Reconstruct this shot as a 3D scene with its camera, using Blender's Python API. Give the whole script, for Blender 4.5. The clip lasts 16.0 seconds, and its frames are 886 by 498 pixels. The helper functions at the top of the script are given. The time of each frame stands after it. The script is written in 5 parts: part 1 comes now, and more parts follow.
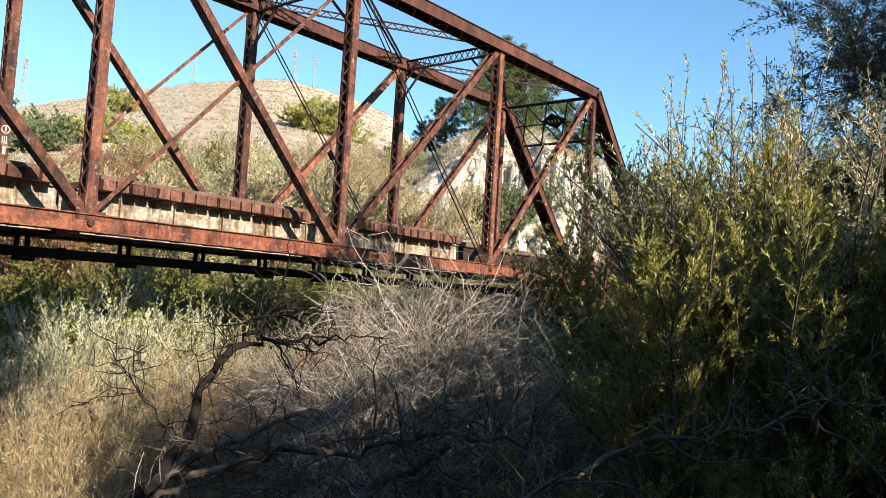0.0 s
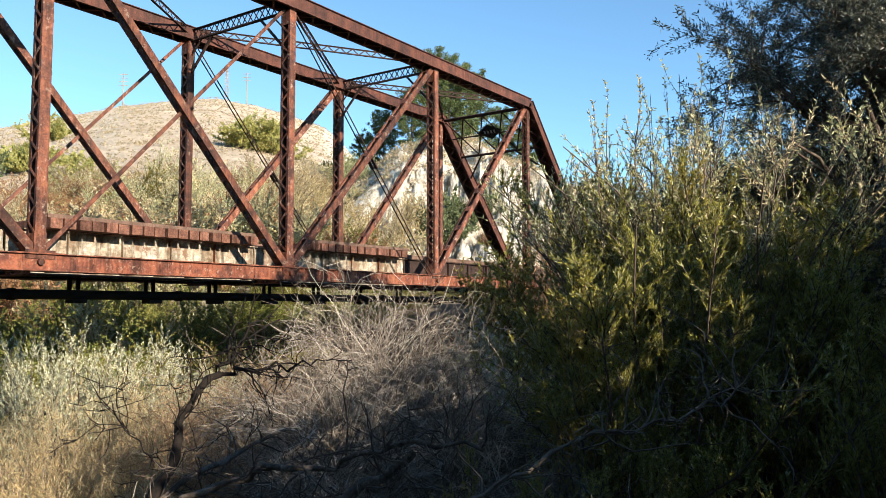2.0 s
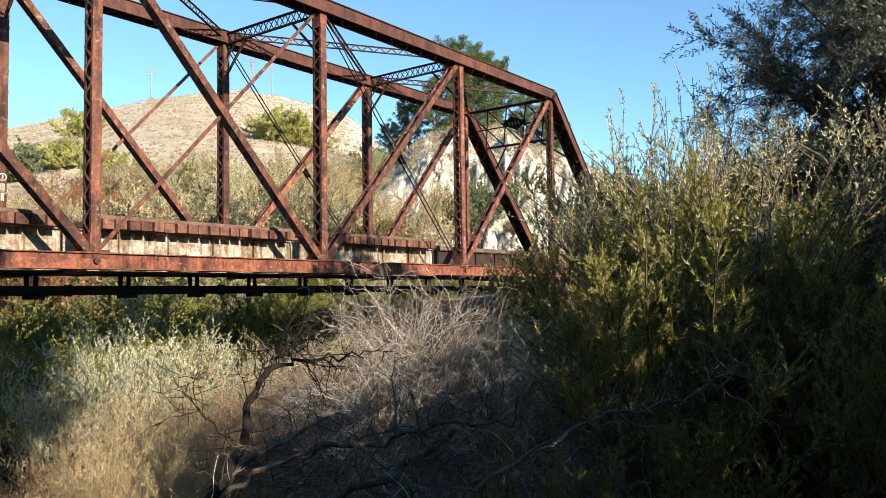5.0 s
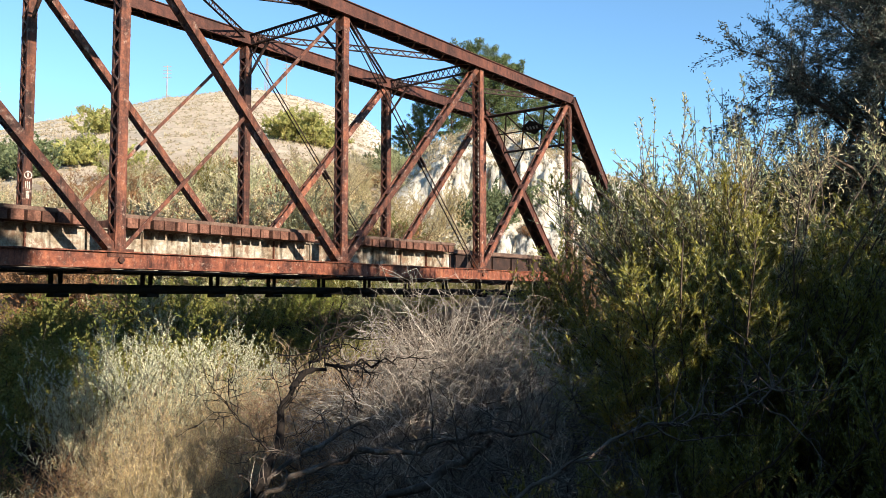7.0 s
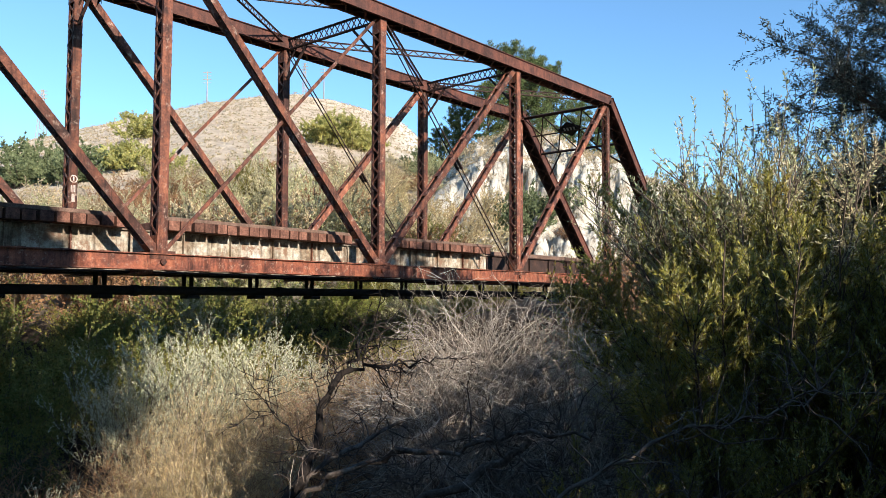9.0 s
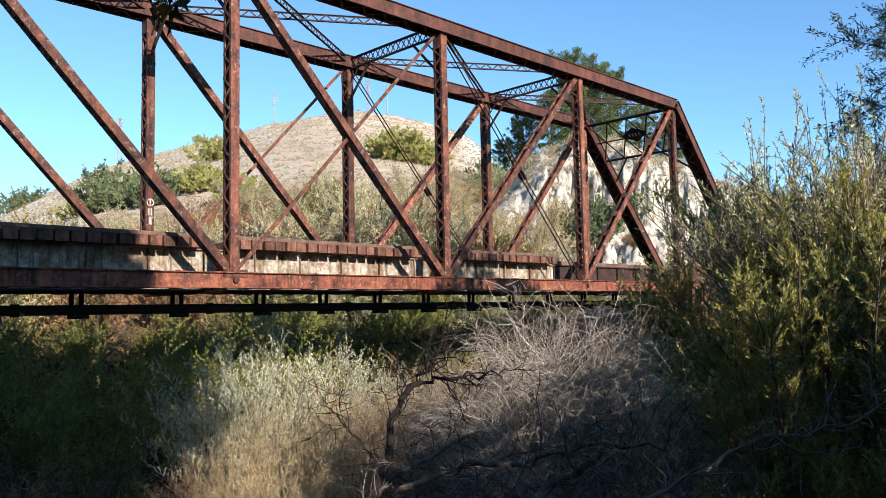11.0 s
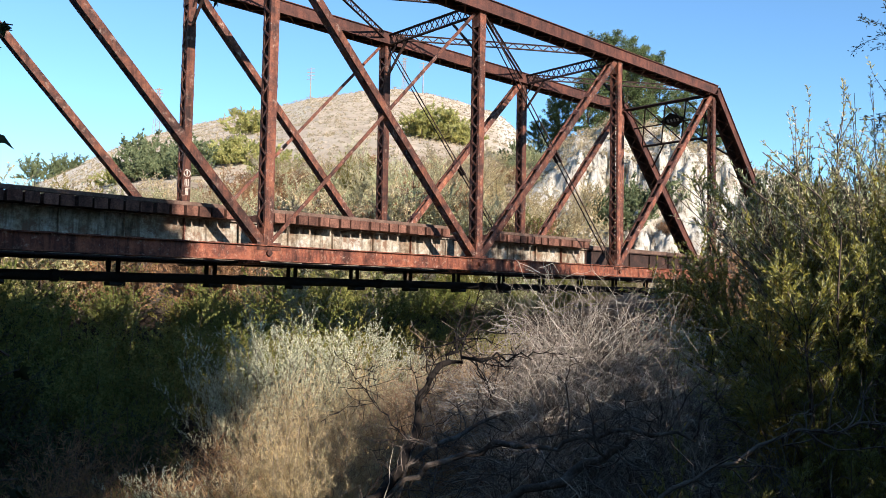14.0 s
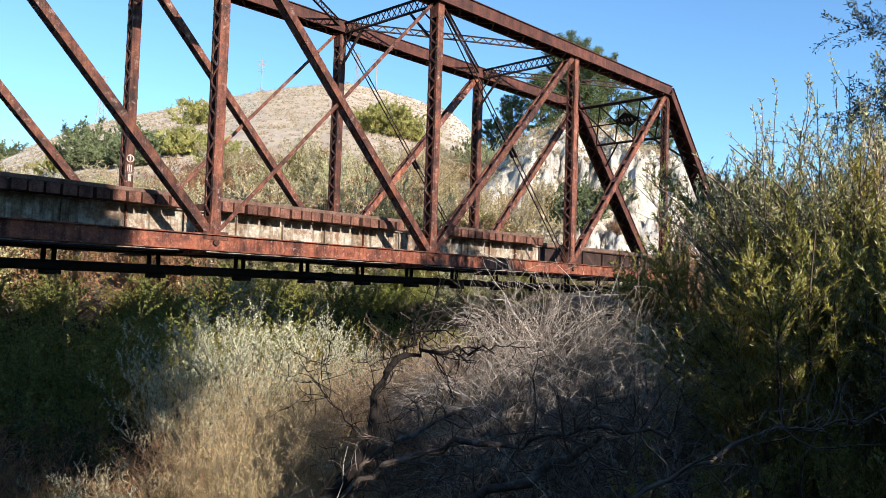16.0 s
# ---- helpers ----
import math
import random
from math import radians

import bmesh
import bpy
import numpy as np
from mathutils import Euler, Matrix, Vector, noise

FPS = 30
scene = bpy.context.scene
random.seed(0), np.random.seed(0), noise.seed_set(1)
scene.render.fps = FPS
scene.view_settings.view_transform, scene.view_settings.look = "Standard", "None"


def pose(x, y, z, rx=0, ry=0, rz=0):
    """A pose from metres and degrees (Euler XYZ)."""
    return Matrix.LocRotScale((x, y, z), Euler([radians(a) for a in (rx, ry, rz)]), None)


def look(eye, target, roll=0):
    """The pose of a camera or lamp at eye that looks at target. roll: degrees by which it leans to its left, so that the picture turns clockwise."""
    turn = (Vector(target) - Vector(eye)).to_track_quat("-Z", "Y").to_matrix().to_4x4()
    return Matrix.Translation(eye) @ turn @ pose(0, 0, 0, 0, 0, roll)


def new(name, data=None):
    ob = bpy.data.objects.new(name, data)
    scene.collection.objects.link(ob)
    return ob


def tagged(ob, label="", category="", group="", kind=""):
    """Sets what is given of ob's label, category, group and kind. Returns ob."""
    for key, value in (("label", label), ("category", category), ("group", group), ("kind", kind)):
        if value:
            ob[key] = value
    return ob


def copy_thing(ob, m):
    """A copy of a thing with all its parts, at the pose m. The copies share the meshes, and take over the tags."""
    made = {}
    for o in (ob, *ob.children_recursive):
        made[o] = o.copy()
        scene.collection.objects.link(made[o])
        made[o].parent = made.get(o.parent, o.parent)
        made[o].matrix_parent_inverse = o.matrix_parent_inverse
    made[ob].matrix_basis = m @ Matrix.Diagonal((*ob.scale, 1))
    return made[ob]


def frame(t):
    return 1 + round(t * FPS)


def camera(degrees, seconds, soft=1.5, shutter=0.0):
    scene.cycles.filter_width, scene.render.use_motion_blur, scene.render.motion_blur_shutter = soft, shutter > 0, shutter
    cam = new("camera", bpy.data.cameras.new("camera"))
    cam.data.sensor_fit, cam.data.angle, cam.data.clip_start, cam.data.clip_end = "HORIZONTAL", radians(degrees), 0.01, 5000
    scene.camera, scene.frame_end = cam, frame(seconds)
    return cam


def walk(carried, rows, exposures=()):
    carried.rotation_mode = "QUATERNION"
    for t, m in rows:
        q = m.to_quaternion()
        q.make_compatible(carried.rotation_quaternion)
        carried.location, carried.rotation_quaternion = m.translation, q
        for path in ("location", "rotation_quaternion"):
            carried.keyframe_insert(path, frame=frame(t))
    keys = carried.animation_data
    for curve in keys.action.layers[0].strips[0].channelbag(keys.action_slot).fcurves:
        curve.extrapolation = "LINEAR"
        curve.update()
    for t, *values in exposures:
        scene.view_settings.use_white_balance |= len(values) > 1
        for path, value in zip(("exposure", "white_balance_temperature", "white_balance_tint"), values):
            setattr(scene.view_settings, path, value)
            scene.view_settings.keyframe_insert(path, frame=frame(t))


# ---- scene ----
cam = camera(58.6, 16.0, 0.75)
PATH = [
    (0, (-16.124, -17.226, 1.739), (-14.577, -15.965, 1.863), 3.6),
    (0.5, (-16.267, -17.373, 1.742), (-14.709, -16.121, 1.803), 1.7),
    (1, (-16.43, -17.494, 1.784), (-14.891, -16.223, 1.899), 1.2),
    (1.5, (-16.653, -17.552, 1.779), (-15.075, -16.325, 1.841), 0.9),
    (2, (-16.779, -17.639, 1.864), (-15.148, -16.491, 2.013), -0.1),
    (2.5, (-16.988, -17.798, 1.89), (-15.38, -16.621, 2.066), -0.1),
    (3, (-17.121, -17.88, 1.889), (-15.473, -16.759, 2.055), 0.2),
    (3.5, (-17.267, -17.933, 1.961), (-15.568, -16.881, 2.051), 0.6),
    (4, (-17.506, -18.076, 1.946), (-15.858, -16.956, 2.115), 0.5),
    (4.5, (-17.579, -18.166, 1.973), (-15.992, -16.954, 2.082), -1.5),
    (4.7, (-17.599, -18.18, 1.974), (-16.003, -16.981, 2.087), -1.0),
    (6.8, (-17.831, -17.97, 2.047), (-16.257, -16.742, 2.166), 0.0),
    (7, (-17.83, -17.974, 2.05), (-16.253, -16.75, 2.169), 0.1),
    (7.5, (-17.813, -17.963, 2.048), (-16.241, -16.73, 2.146), -0.3),
    (8, (-17.816, -17.957, 2.047), (-16.264, -16.701, 2.166), 0.3),
    (8.2, (-17.829, -17.952, 2.019), (-16.289, -16.681, 2.137), 0.4),
    (10.3, (-17.805, -17.963, 2.035), (-16.326, -16.626, 2.192), -0.5),
    (10.5, (-17.79, -17.968, 2.03), (-16.334, -16.607, 2.189), -0.8),
    (11, (-17.833, -17.98, 2.024), (-16.43, -16.563, 2.181), -1.1),
    (11.5, (-17.833, -17.972, 2.035), (-16.504, -16.487, 2.195), -1.8),
    (12, (-17.839, -17.951, 2.049), (-16.694, -16.321, 2.224), -1.8),
    (12.5, (-17.825, -17.929, 2.044), (-16.877, -16.179, 2.242), -1.3),
    (13, (-17.834, -18.035, 2.057), (-16.78, -16.345, 2.242), -1.0),
    (13.5, (-17.861, -18.036, 2.042), (-16.617, -16.478, 2.196), 0.2),
    (14, (-17.857, -17.952, 2.027), (-16.508, -16.48, 2.133), 1.1),
    (14.5, (-17.852, -17.889, 2.014), (-16.477, -16.441, 2.116), 0.8),
    (15, (-17.807, -17.828, 2.0), (-16.5, -16.319, 2.121), -0.6),
    (15.5, (-17.678, -17.69, 1.95), (-16.351, -16.198, 2.061), -0.1),
    (16, (-17.601, -17.521, 1.929), (-16.161, -16.137, 2.033), 1.9),
]
walk(cam, [(t, look(eye, target, roll)) for t, eye, target, roll in PATH], [(0, 1.18, 6800, 10), (4.5, 1.2, 6850, 10), (8, 1.13, 6600, 11), (10.5, 1.02, 6250, 13), (12.5, 1.02, 6350, 14), (16, 1.03, 6300, 14)])

# ---------------------------------------------------------------- light
SUN = Vector((-0.18, -1.0, 0.36)).normalized()          # towards the sun
world = bpy.data.worlds.new("sky")
scene.world = world
world.use_nodes = True
wn = world.node_tree.nodes
sky = wn.new("ShaderNodeTexSky")
sky.sky_type = "NISHITA"
sky.sun_disc = False
sky.sun_elevation = math.asin(SUN.z)
sky.sun_rotation = math.atan2(SUN.x, SUN.y)
sky.altitude = 200.0
sky.air_density, sky.dust_density, sky.ozone_density = 1.0, 0.0, 4.0
tint = wn.new("ShaderNodeMix")
tint.data_type, tint.blend_type = "RGBA", "MULTIPLY"
tint.inputs[0].default_value = 1.0
tint.inputs[7].default_value = (0.88, 1.04, 1.04, 1)
world.node_tree.links.new(sky.outputs[0], tint.inputs[6])
world.node_tree.links.new(tint.outputs[2], wn["Background"].inputs[0])
wn["Background"].inputs[1].default_value = 0.112
sun_data = bpy.data.lights.new("sun", "SUN")
sun_data.energy, sun_data.angle, sun_data.color = 5.0, radians(0.53), (1.0, 0.92, 0.79)
sun = new("sun", sun_data)
sun.matrix_world = look(SUN * 60, (0, 0, 0))


# ---------------------------------------------------------------- materials
def nodes_of(name):
    m = bpy.data.materials.new(name)
    m.use_nodes = True
    t = m.node_tree
    return m, t, t.nodes["Principled BSDF"]


def ramp(t, fac, stops):
    r = t.nodes.new("ShaderNodeValToRGB")
    while len(r.color_ramp.elements) < len(stops):
        r.color_ramp.elements.new(0.5)
    for e, (p, c) in zip(r.color_ramp.elements, stops):
        e.position, e.color = p, (*c, 1)
    t.links.new(fac, r.inputs[0])
    return r.outputs[0]


def noise_of(t, scale, detail=6, rough=0.6, stretch=None, seed=0.0):
    g = t.nodes.new("ShaderNodeNewGeometry")
    src = g.outputs["Position"]
    if stretch:
        mp = t.nodes.new("ShaderNodeMapping")
        mp.inputs["Scale"].default_value = stretch
        mp.inputs["Location"].default_value = (seed, seed * 2, seed)
        t.links.new(src, mp.inputs[0])
        src = mp.outputs[0]
    n = t.nodes.new("ShaderNodeTexNoise")
    n.inputs["Scale"].default_value = scale
    n.inputs["Detail"].default_value = detail
    n.inputs["Roughness"].default_value = rough
    t.links.new(src, n.inputs["Vector"])
    return n.outputs[0]


def mix(t, fac, a, b, blend="MIX"):
    n = t.nodes.new("ShaderNodeMix")
    n.data_type, n.blend_type = "RGBA", blend
    for value, slot in ((fac, n.inputs[0]), (a, n.inputs[6]), (b, n.inputs[7])):
        if isinstance(value, (int, float)):
            slot.default_value = value
        elif isinstance(value, tuple):
            slot.default_value = (*value, 1)
        else:
            t.links.new(value, slot)
    return n.outputs[2]


def bumped(t, bsdf, height, strength, distance=0.02):
    b = t.nodes.new("ShaderNodeBump")
    b.inputs["Strength"].default_value, b.inputs["Distance"].default_value = strength, distance
    t.links.new(height, b.inputs["Height"])
    t.links.new(b.outputs[0], bsdf.inputs["Normal"])


def surface(name, stops, scale=3.0, fine=40.0, rough=0.85, bump=0.4, metal=0.0, patch=None, stretch=None, vary=0.0, distance=0.01, streak=0.0):
    """A rough surface: large stains through the ramp, fine grain and runs over them, and patches of another colour."""
    m, t, b = nodes_of(name)
    col = ramp(t, noise_of(t, scale, 9, 0.72, stretch), stops)
    grain = noise_of(t, fine, 6, 0.75, stretch)
    col = mix(t, 0.75, col, ramp(t, grain, [(0.30, (0.30, 0.29, 0.28)), (0.55, (1.0, 1.0, 1.0)), (0.75, (1.45, 1.42, 1.38))]), "MULTIPLY")
    if streak:
        runs = noise_of(t, 5.0, 6, 0.7, (1.3, 1.3, 0.12), 4.4)
        col = mix(t, streak, col, ramp(t, runs, [(0.36, (0.22, 0.19, 0.17)), (0.52, (1, 1, 1)), (0.72, (1.25, 1.2, 1.15))]), "MULTIPLY")
    if patch:
        pscale, low, high, colour = patch
        fac = ramp(t, noise_of(t, pscale, 10, 0.78, (1, 1, 1), 7.3), [(low, (0, 0, 0)), (high, (1, 1, 1))])
        col = mix(t, fac, col, colour)
    if vary:
        info = t.nodes.new("ShaderNodeObjectInfo")
        col = mix(t, 1.0, col, ramp(t, info.outputs["Random"], [(0, (1 - vary,) * 3), (1, (1 + vary,) * 3)]), "MULTIPLY")
    t.links.new(col, b.inputs["Base Color"])
    b.inputs["Roughness"].default_value = rough
    b.inputs["Metallic"].default_value = metal
    b.inputs["Specular IOR Level"].default_value = 0.25
    bumped(t, b, grain, bump, distance)
    return m


def leafy(name, colours, through_light=0.35, rough=0.55, gloss=0.3, patch=None, plants=None):
    """Leaves: each one takes its own colour, each plant its own tone; part of the light goes through."""
    m, t, b = nodes_of(name)
    g = t.nodes.new("ShaderNodeNewGeometry")
    n = len(colours)
    col = ramp(t, g.outputs["Random Per Island"], [(i / max(1, n - 1), c) for i, c in enumerate(colours)])
    big = ramp(t, noise_of(t, 0.9, 4, 0.6), [(0.3, (0.7, 0.72, 0.7)), (0.7, (1.2, 1.15, 1.05))])
    col = mix(t, 1.0, col, big, "MULTIPLY")
    if plants:
        info = t.nodes.new("ShaderNodeObjectInfo")
        col = mix(t, 1.0, col, ramp(t, info.outputs["Random"], [(k / (len(plants) - 1), c) for k, c in enumerate(plants)]), "MULTIPLY")
    if patch:
        fac = ramp(t, noise_of(t, patch[0], 3, 0.5, (1, 1, 1), 3.1), [(patch[1], (0, 0, 0)), (patch[2], (1, 1, 1))])
        col = mix(t, fac, col, patch[3])
    t.links.new(col, b.inputs["Base Color"])
    b.inputs["Roughness"].default_value = rough
    b.inputs["Specular IOR Level"].default_value = gloss * 0.5
    tr = t.nodes.new("ShaderNodeBsdfTranslucent")
    t.links.new(col, tr.inputs["Color"])
    ms = t.nodes.new("ShaderNodeMixShader")
    ms.inputs[0].default_value = through_light
    t.links.new(b.outputs[0], ms.inputs[1])
    t.links.new(tr.outputs[0], ms.inputs[2])
    t.links.new(ms.outputs[0], t.nodes["Material Output"].inputs["Surface"])
    return m


TONES = [(0.80, 0.72, 0.64), (1.2, 1.14, 1.02), (0.92, 0.98, 0.76), (1.35, 1.24, 1.1), (1.08, 0.88, 0.68), (1.12, 1.2, 0.94)]     # dry, pale, green, cream, brown
RUST = surface("rusted_steel", [(0.28, (0.022, 0.012, 0.010)), (0.44, (0.085, 0.034, 0.024)), (0.58, (0.19, 0.066, 0.038)), (0.70, (0.27, 0.105, 0.055)), (0.82, (0.08, 0.036, 0.026))],
               2.2, 28, 0.7, 0.5, 0.0, (5.0, 0.55, 0.66, (0.34, 0.23, 0.18)), vary=0.35, streak=0.85)
RUST_TOP = surface("dull_rusted_steel", [(0.28, (0.018, 0.011, 0.009)), (0.46, (0.075, 0.030, 0.022)), (0.62, (0.13, 0.046, 0.030)), (0.8, (0.06, 0.028, 0.021))],
                   1.8, 26, 0.7, 0.5, 0.0, (6.0, 0.64, 0.72, (0.24, 0.17, 0.14)), vary=0.1, streak=0.5)
RUST_CHORD = surface("rusted_chord_steel", [(0.28, (0.03, 0.014, 0.011)), (0.42, (0.13, 0.042, 0.026)), (0.56, (0.24, 0.075, 0.040)), (0.70, (0.33, 0.125, 0.065)), (0.84, (0.09, 0.04, 0.028))],
                     2.0, 26, 0.7, 0.5, 0.0, (8.0, 0.55, 0.68, (0.34, 0.22, 0.165)), streak=0.8)
RUST_DARK = surface("dark_weathered_steel", [(0.3, (0.016, 0.011, 0.010)), (0.55, (0.05, 0.027, 0.021)), (0.75, (0.11, 0.05, 0.034))], 2.6, 36, 0.8, 0.4, streak=0.4)
CREAM = surface("flaking_cream_paint", [(0.30, (0.07, 0.042, 0.03)), (0.42, (0.20, 0.145, 0.095)), (0.53, (0.36, 0.31, 0.24)), (0.66, (0.52, 0.48, 0.42)), (0.82, (0.26, 0.19, 0.125))],
                1.5, 9, 0.75, 0.3, 0.0, (3.2, 0.50, 0.60, (0.17, 0.10, 0.065)), streak=0.85)
TIMBER = surface("creosoted_timber", [(0.3, (0.05, 0.024, 0.018)), (0.5, (0.13, 0.058, 0.040)), (0.66, (0.20, 0.095, 0.065)), (0.82, (0.09, 0.045, 0.034))], 3.0, 24, 0.9, 0.6, vary=0.32, streak=0.5)
TIMBER_TOP = surface("grey_guard_timber", [(0.3, (0.07, 0.042, 0.032)), (0.55, (0.17, 0.105, 0.078)), (0.8, (0.12, 0.07, 0.052))], 2.4, 26, 0.9, 0.6, streak=0.4)
# near-black pipe tone stands for the deck's shade; the name plate shares it
DARK_PIPE = surface("near_black_metal", [(0.3, (0.012, 0.010, 0.009)), (0.7, (0.03, 0.025, 0.022))], 2.0, 30, 0.8, 0.3)
PAINT_WHITE = surface("chalky_white_paint", [(0.35, (0.16, 0.07, 0.05)), (0.5, (0.45, 0.36, 0.31)), (0.65, (0.62, 0.56, 0.5))], 9.0, 40, 0.9, 0.2)
CONCRETE = surface("old_concrete", [(0.3, (0.22, 0.19, 0.16)), (0.7, (0.38, 0.34, 0.29))], 0.8, 14, 0.9, 0.5)
BARK = surface("brown_bark", [(0.3, (0.05, 0.036, 0.028)), (0.7, (0.15, 0.11, 0.085))], 6.0, 40, 0.95, 0.8, stretch=(1, 1, 0.3))
DEADWOOD = surface("grey_dead_wood", [(0.3, (0.075, 0.055, 0.042)), (0.6, (0.17, 0.13, 0.10)), (0.8, (0.26, 0.21, 0.17))], 5.0, 45, 0.95, 0.7)
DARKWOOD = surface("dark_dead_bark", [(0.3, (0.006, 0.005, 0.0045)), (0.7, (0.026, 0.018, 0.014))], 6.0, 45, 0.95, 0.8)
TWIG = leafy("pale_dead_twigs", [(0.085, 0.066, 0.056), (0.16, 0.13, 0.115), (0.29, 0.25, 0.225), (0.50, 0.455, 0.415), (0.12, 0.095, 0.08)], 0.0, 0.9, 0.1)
# shaded copy of the twigs above: mostly dark entries put shade into the colour
SHADE_TWIG = leafy("shaded_dead_twigs", [(0.03, 0.022, 0.018), (0.16, 0.13, 0.11), (0.05, 0.038, 0.03), (0.50, 0.44, 0.38), (0.06, 0.045, 0.036), (0.32, 0.27, 0.23), (0.03, 0.023, 0.018)], 0.0, 0.9, 0.1)
BROWNTWIG = leafy("reddish_dry_twigs", [(0.16, 0.09, 0.055), (0.30, 0.19, 0.12), (0.42, 0.30, 0.20), (0.24, 0.15, 0.10)], 0.0, 0.9, 0.1)
PEELED = surface("peeling_bark", [(0.3, (0.04, 0.028, 0.021)), (0.5, (0.09, 0.068, 0.054)), (0.60, (0.20, 0.165, 0.14)), (0.8, (0.06, 0.044, 0.034))], 7.0, 45, 0.95, 0.7)
STRAW = leafy("dry_straw", [(0.48, 0.32, 0.16), (0.74, 0.56, 0.32), (0.84, 0.70, 0.46), (0.64, 0.47, 0.25), (0.70, 0.62, 0.36), (0.36, 0.22, 0.12)], 0.5, 0.8, 0.15)
STRAWSTEM = surface("straw_stems", [(0.3, (0.22, 0.16, 0.10)), (0.7, (0.45, 0.36, 0.25))], 5.0, 40, 0.9, 0.2)
SILVER = leafy("silver_green_leaves", [(0.32, 0.34, 0.22), (0.60, 0.61, 0.46), (0.78, 0.77, 0.63), (0.42, 0.44, 0.29), (0.70, 0.62, 0.42)], 0.3, 0.7, 0.2)
# the palest entry gives pale undersides and paints glints on the leaves
OLIVE = leafy("olive_willow_leaves", [(0.14, 0.14, 0.035), (0.25, 0.24, 0.055), (0.37, 0.345, 0.08), (0.44, 0.39, 0.09), (0.17, 0.175, 0.05), (0.50, 0.49, 0.29), (0.30, 0.30, 0.075)], 0.42, 0.38, 0.5,
              (0.45, 0.60, 0.72, (0.48, 0.32, 0.06)))
GREYWILLOW = leafy("grey_willow_leaves", [(0.30, 0.31, 0.21), (0.50, 0.50, 0.37), (0.70, 0.68, 0.56), (0.38, 0.38, 0.27), (0.54, 0.49, 0.33)], 0.42, 0.55, 0.35, plants=TONES)
MIXED = leafy("autumn_shrub_leaves", [(0.34, 0.29, 0.21), (0.50, 0.45, 0.35), (0.70, 0.66, 0.55), (0.40, 0.37, 0.27), (0.52, 0.44, 0.30), (0.26, 0.22, 0.17)], 0.42, 0.7, 0.2,
              plants=TONES)
GREEN = leafy("fresh_green_leaves", [(0.11, 0.125, 0.045), (0.19, 0.205, 0.075), (0.27, 0.275, 0.11), (0.17, 0.185, 0.065), (0.36, 0.32, 0.12)], 0.45, 0.55, 0.3, plants=TONES)
BROWNBUSH = leafy("brown_twiggy_leaves", [(0.20, 0.10, 0.06), (0.34, 0.19, 0.115), (0.46, 0.28, 0.16), (0.26, 0.16, 0.11), (0.42, 0.24, 0.09)], 0.3, 0.8, 0.1)
# greyed leaf colour carries the look of skylit shade
DARKLEAF = leafy("skylit_shade_leaves", [(0.05, 0.06, 0.05), (0.09, 0.105, 0.088), (0.16, 0.175, 0.15), (0.065, 0.078, 0.06)], 0.25, 0.4, 0.7)
# near-black base: the shade on the leaf backs is held in the colour
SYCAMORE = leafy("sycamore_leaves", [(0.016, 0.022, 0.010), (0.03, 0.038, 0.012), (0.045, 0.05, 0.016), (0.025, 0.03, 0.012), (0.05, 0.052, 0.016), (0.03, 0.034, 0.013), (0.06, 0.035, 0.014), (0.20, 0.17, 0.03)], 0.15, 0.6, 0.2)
NEEDLES = leafy("pine_needles", [(0.045, 0.07, 0.035), (0.10, 0.14, 0.06), (0.17, 0.205, 0.085), (0.065, 0.095, 0.045)], 0.25, 0.7, 0.2)
HILLGREEN = leafy("yellow_green_bush_leaves", [(0.25, 0.26, 0.09), (0.40, 0.40, 0.15), (0.52, 0.48, 0.20), (0.32, 0.32, 0.12)], 0.4, 0.7, 0.2)
OAKLEAF = leafy("grey_oak_leaves", [(0.09, 0.115, 0.06), (0.16, 0.19, 0.10), (0.22, 0.25, 0.14), (0.12, 0.145, 0.075)], 0.3, 0.7, 0.2)
# shaded version of the weed green: the shade is in the leaf colour
SHADE_GREEN = leafy("shade_darkened_leaves", [(0.035, 0.05, 0.022), (0.07, 0.09, 0.04), (0.11, 0.125, 0.06), (0.05, 0.07, 0.032), (0.14, 0.13, 0.06)], 0.3, 0.5, 0.4)
SCRUB = leafy("hill_scrub_leaves", [(0.30, 0.235, 0.155), (0.46, 0.37, 0.26), (0.25, 0.22, 0.14), (0.36, 0.30, 0.20), (0.56, 0.45, 0.32)], 0.2, 0.9, 0.1)


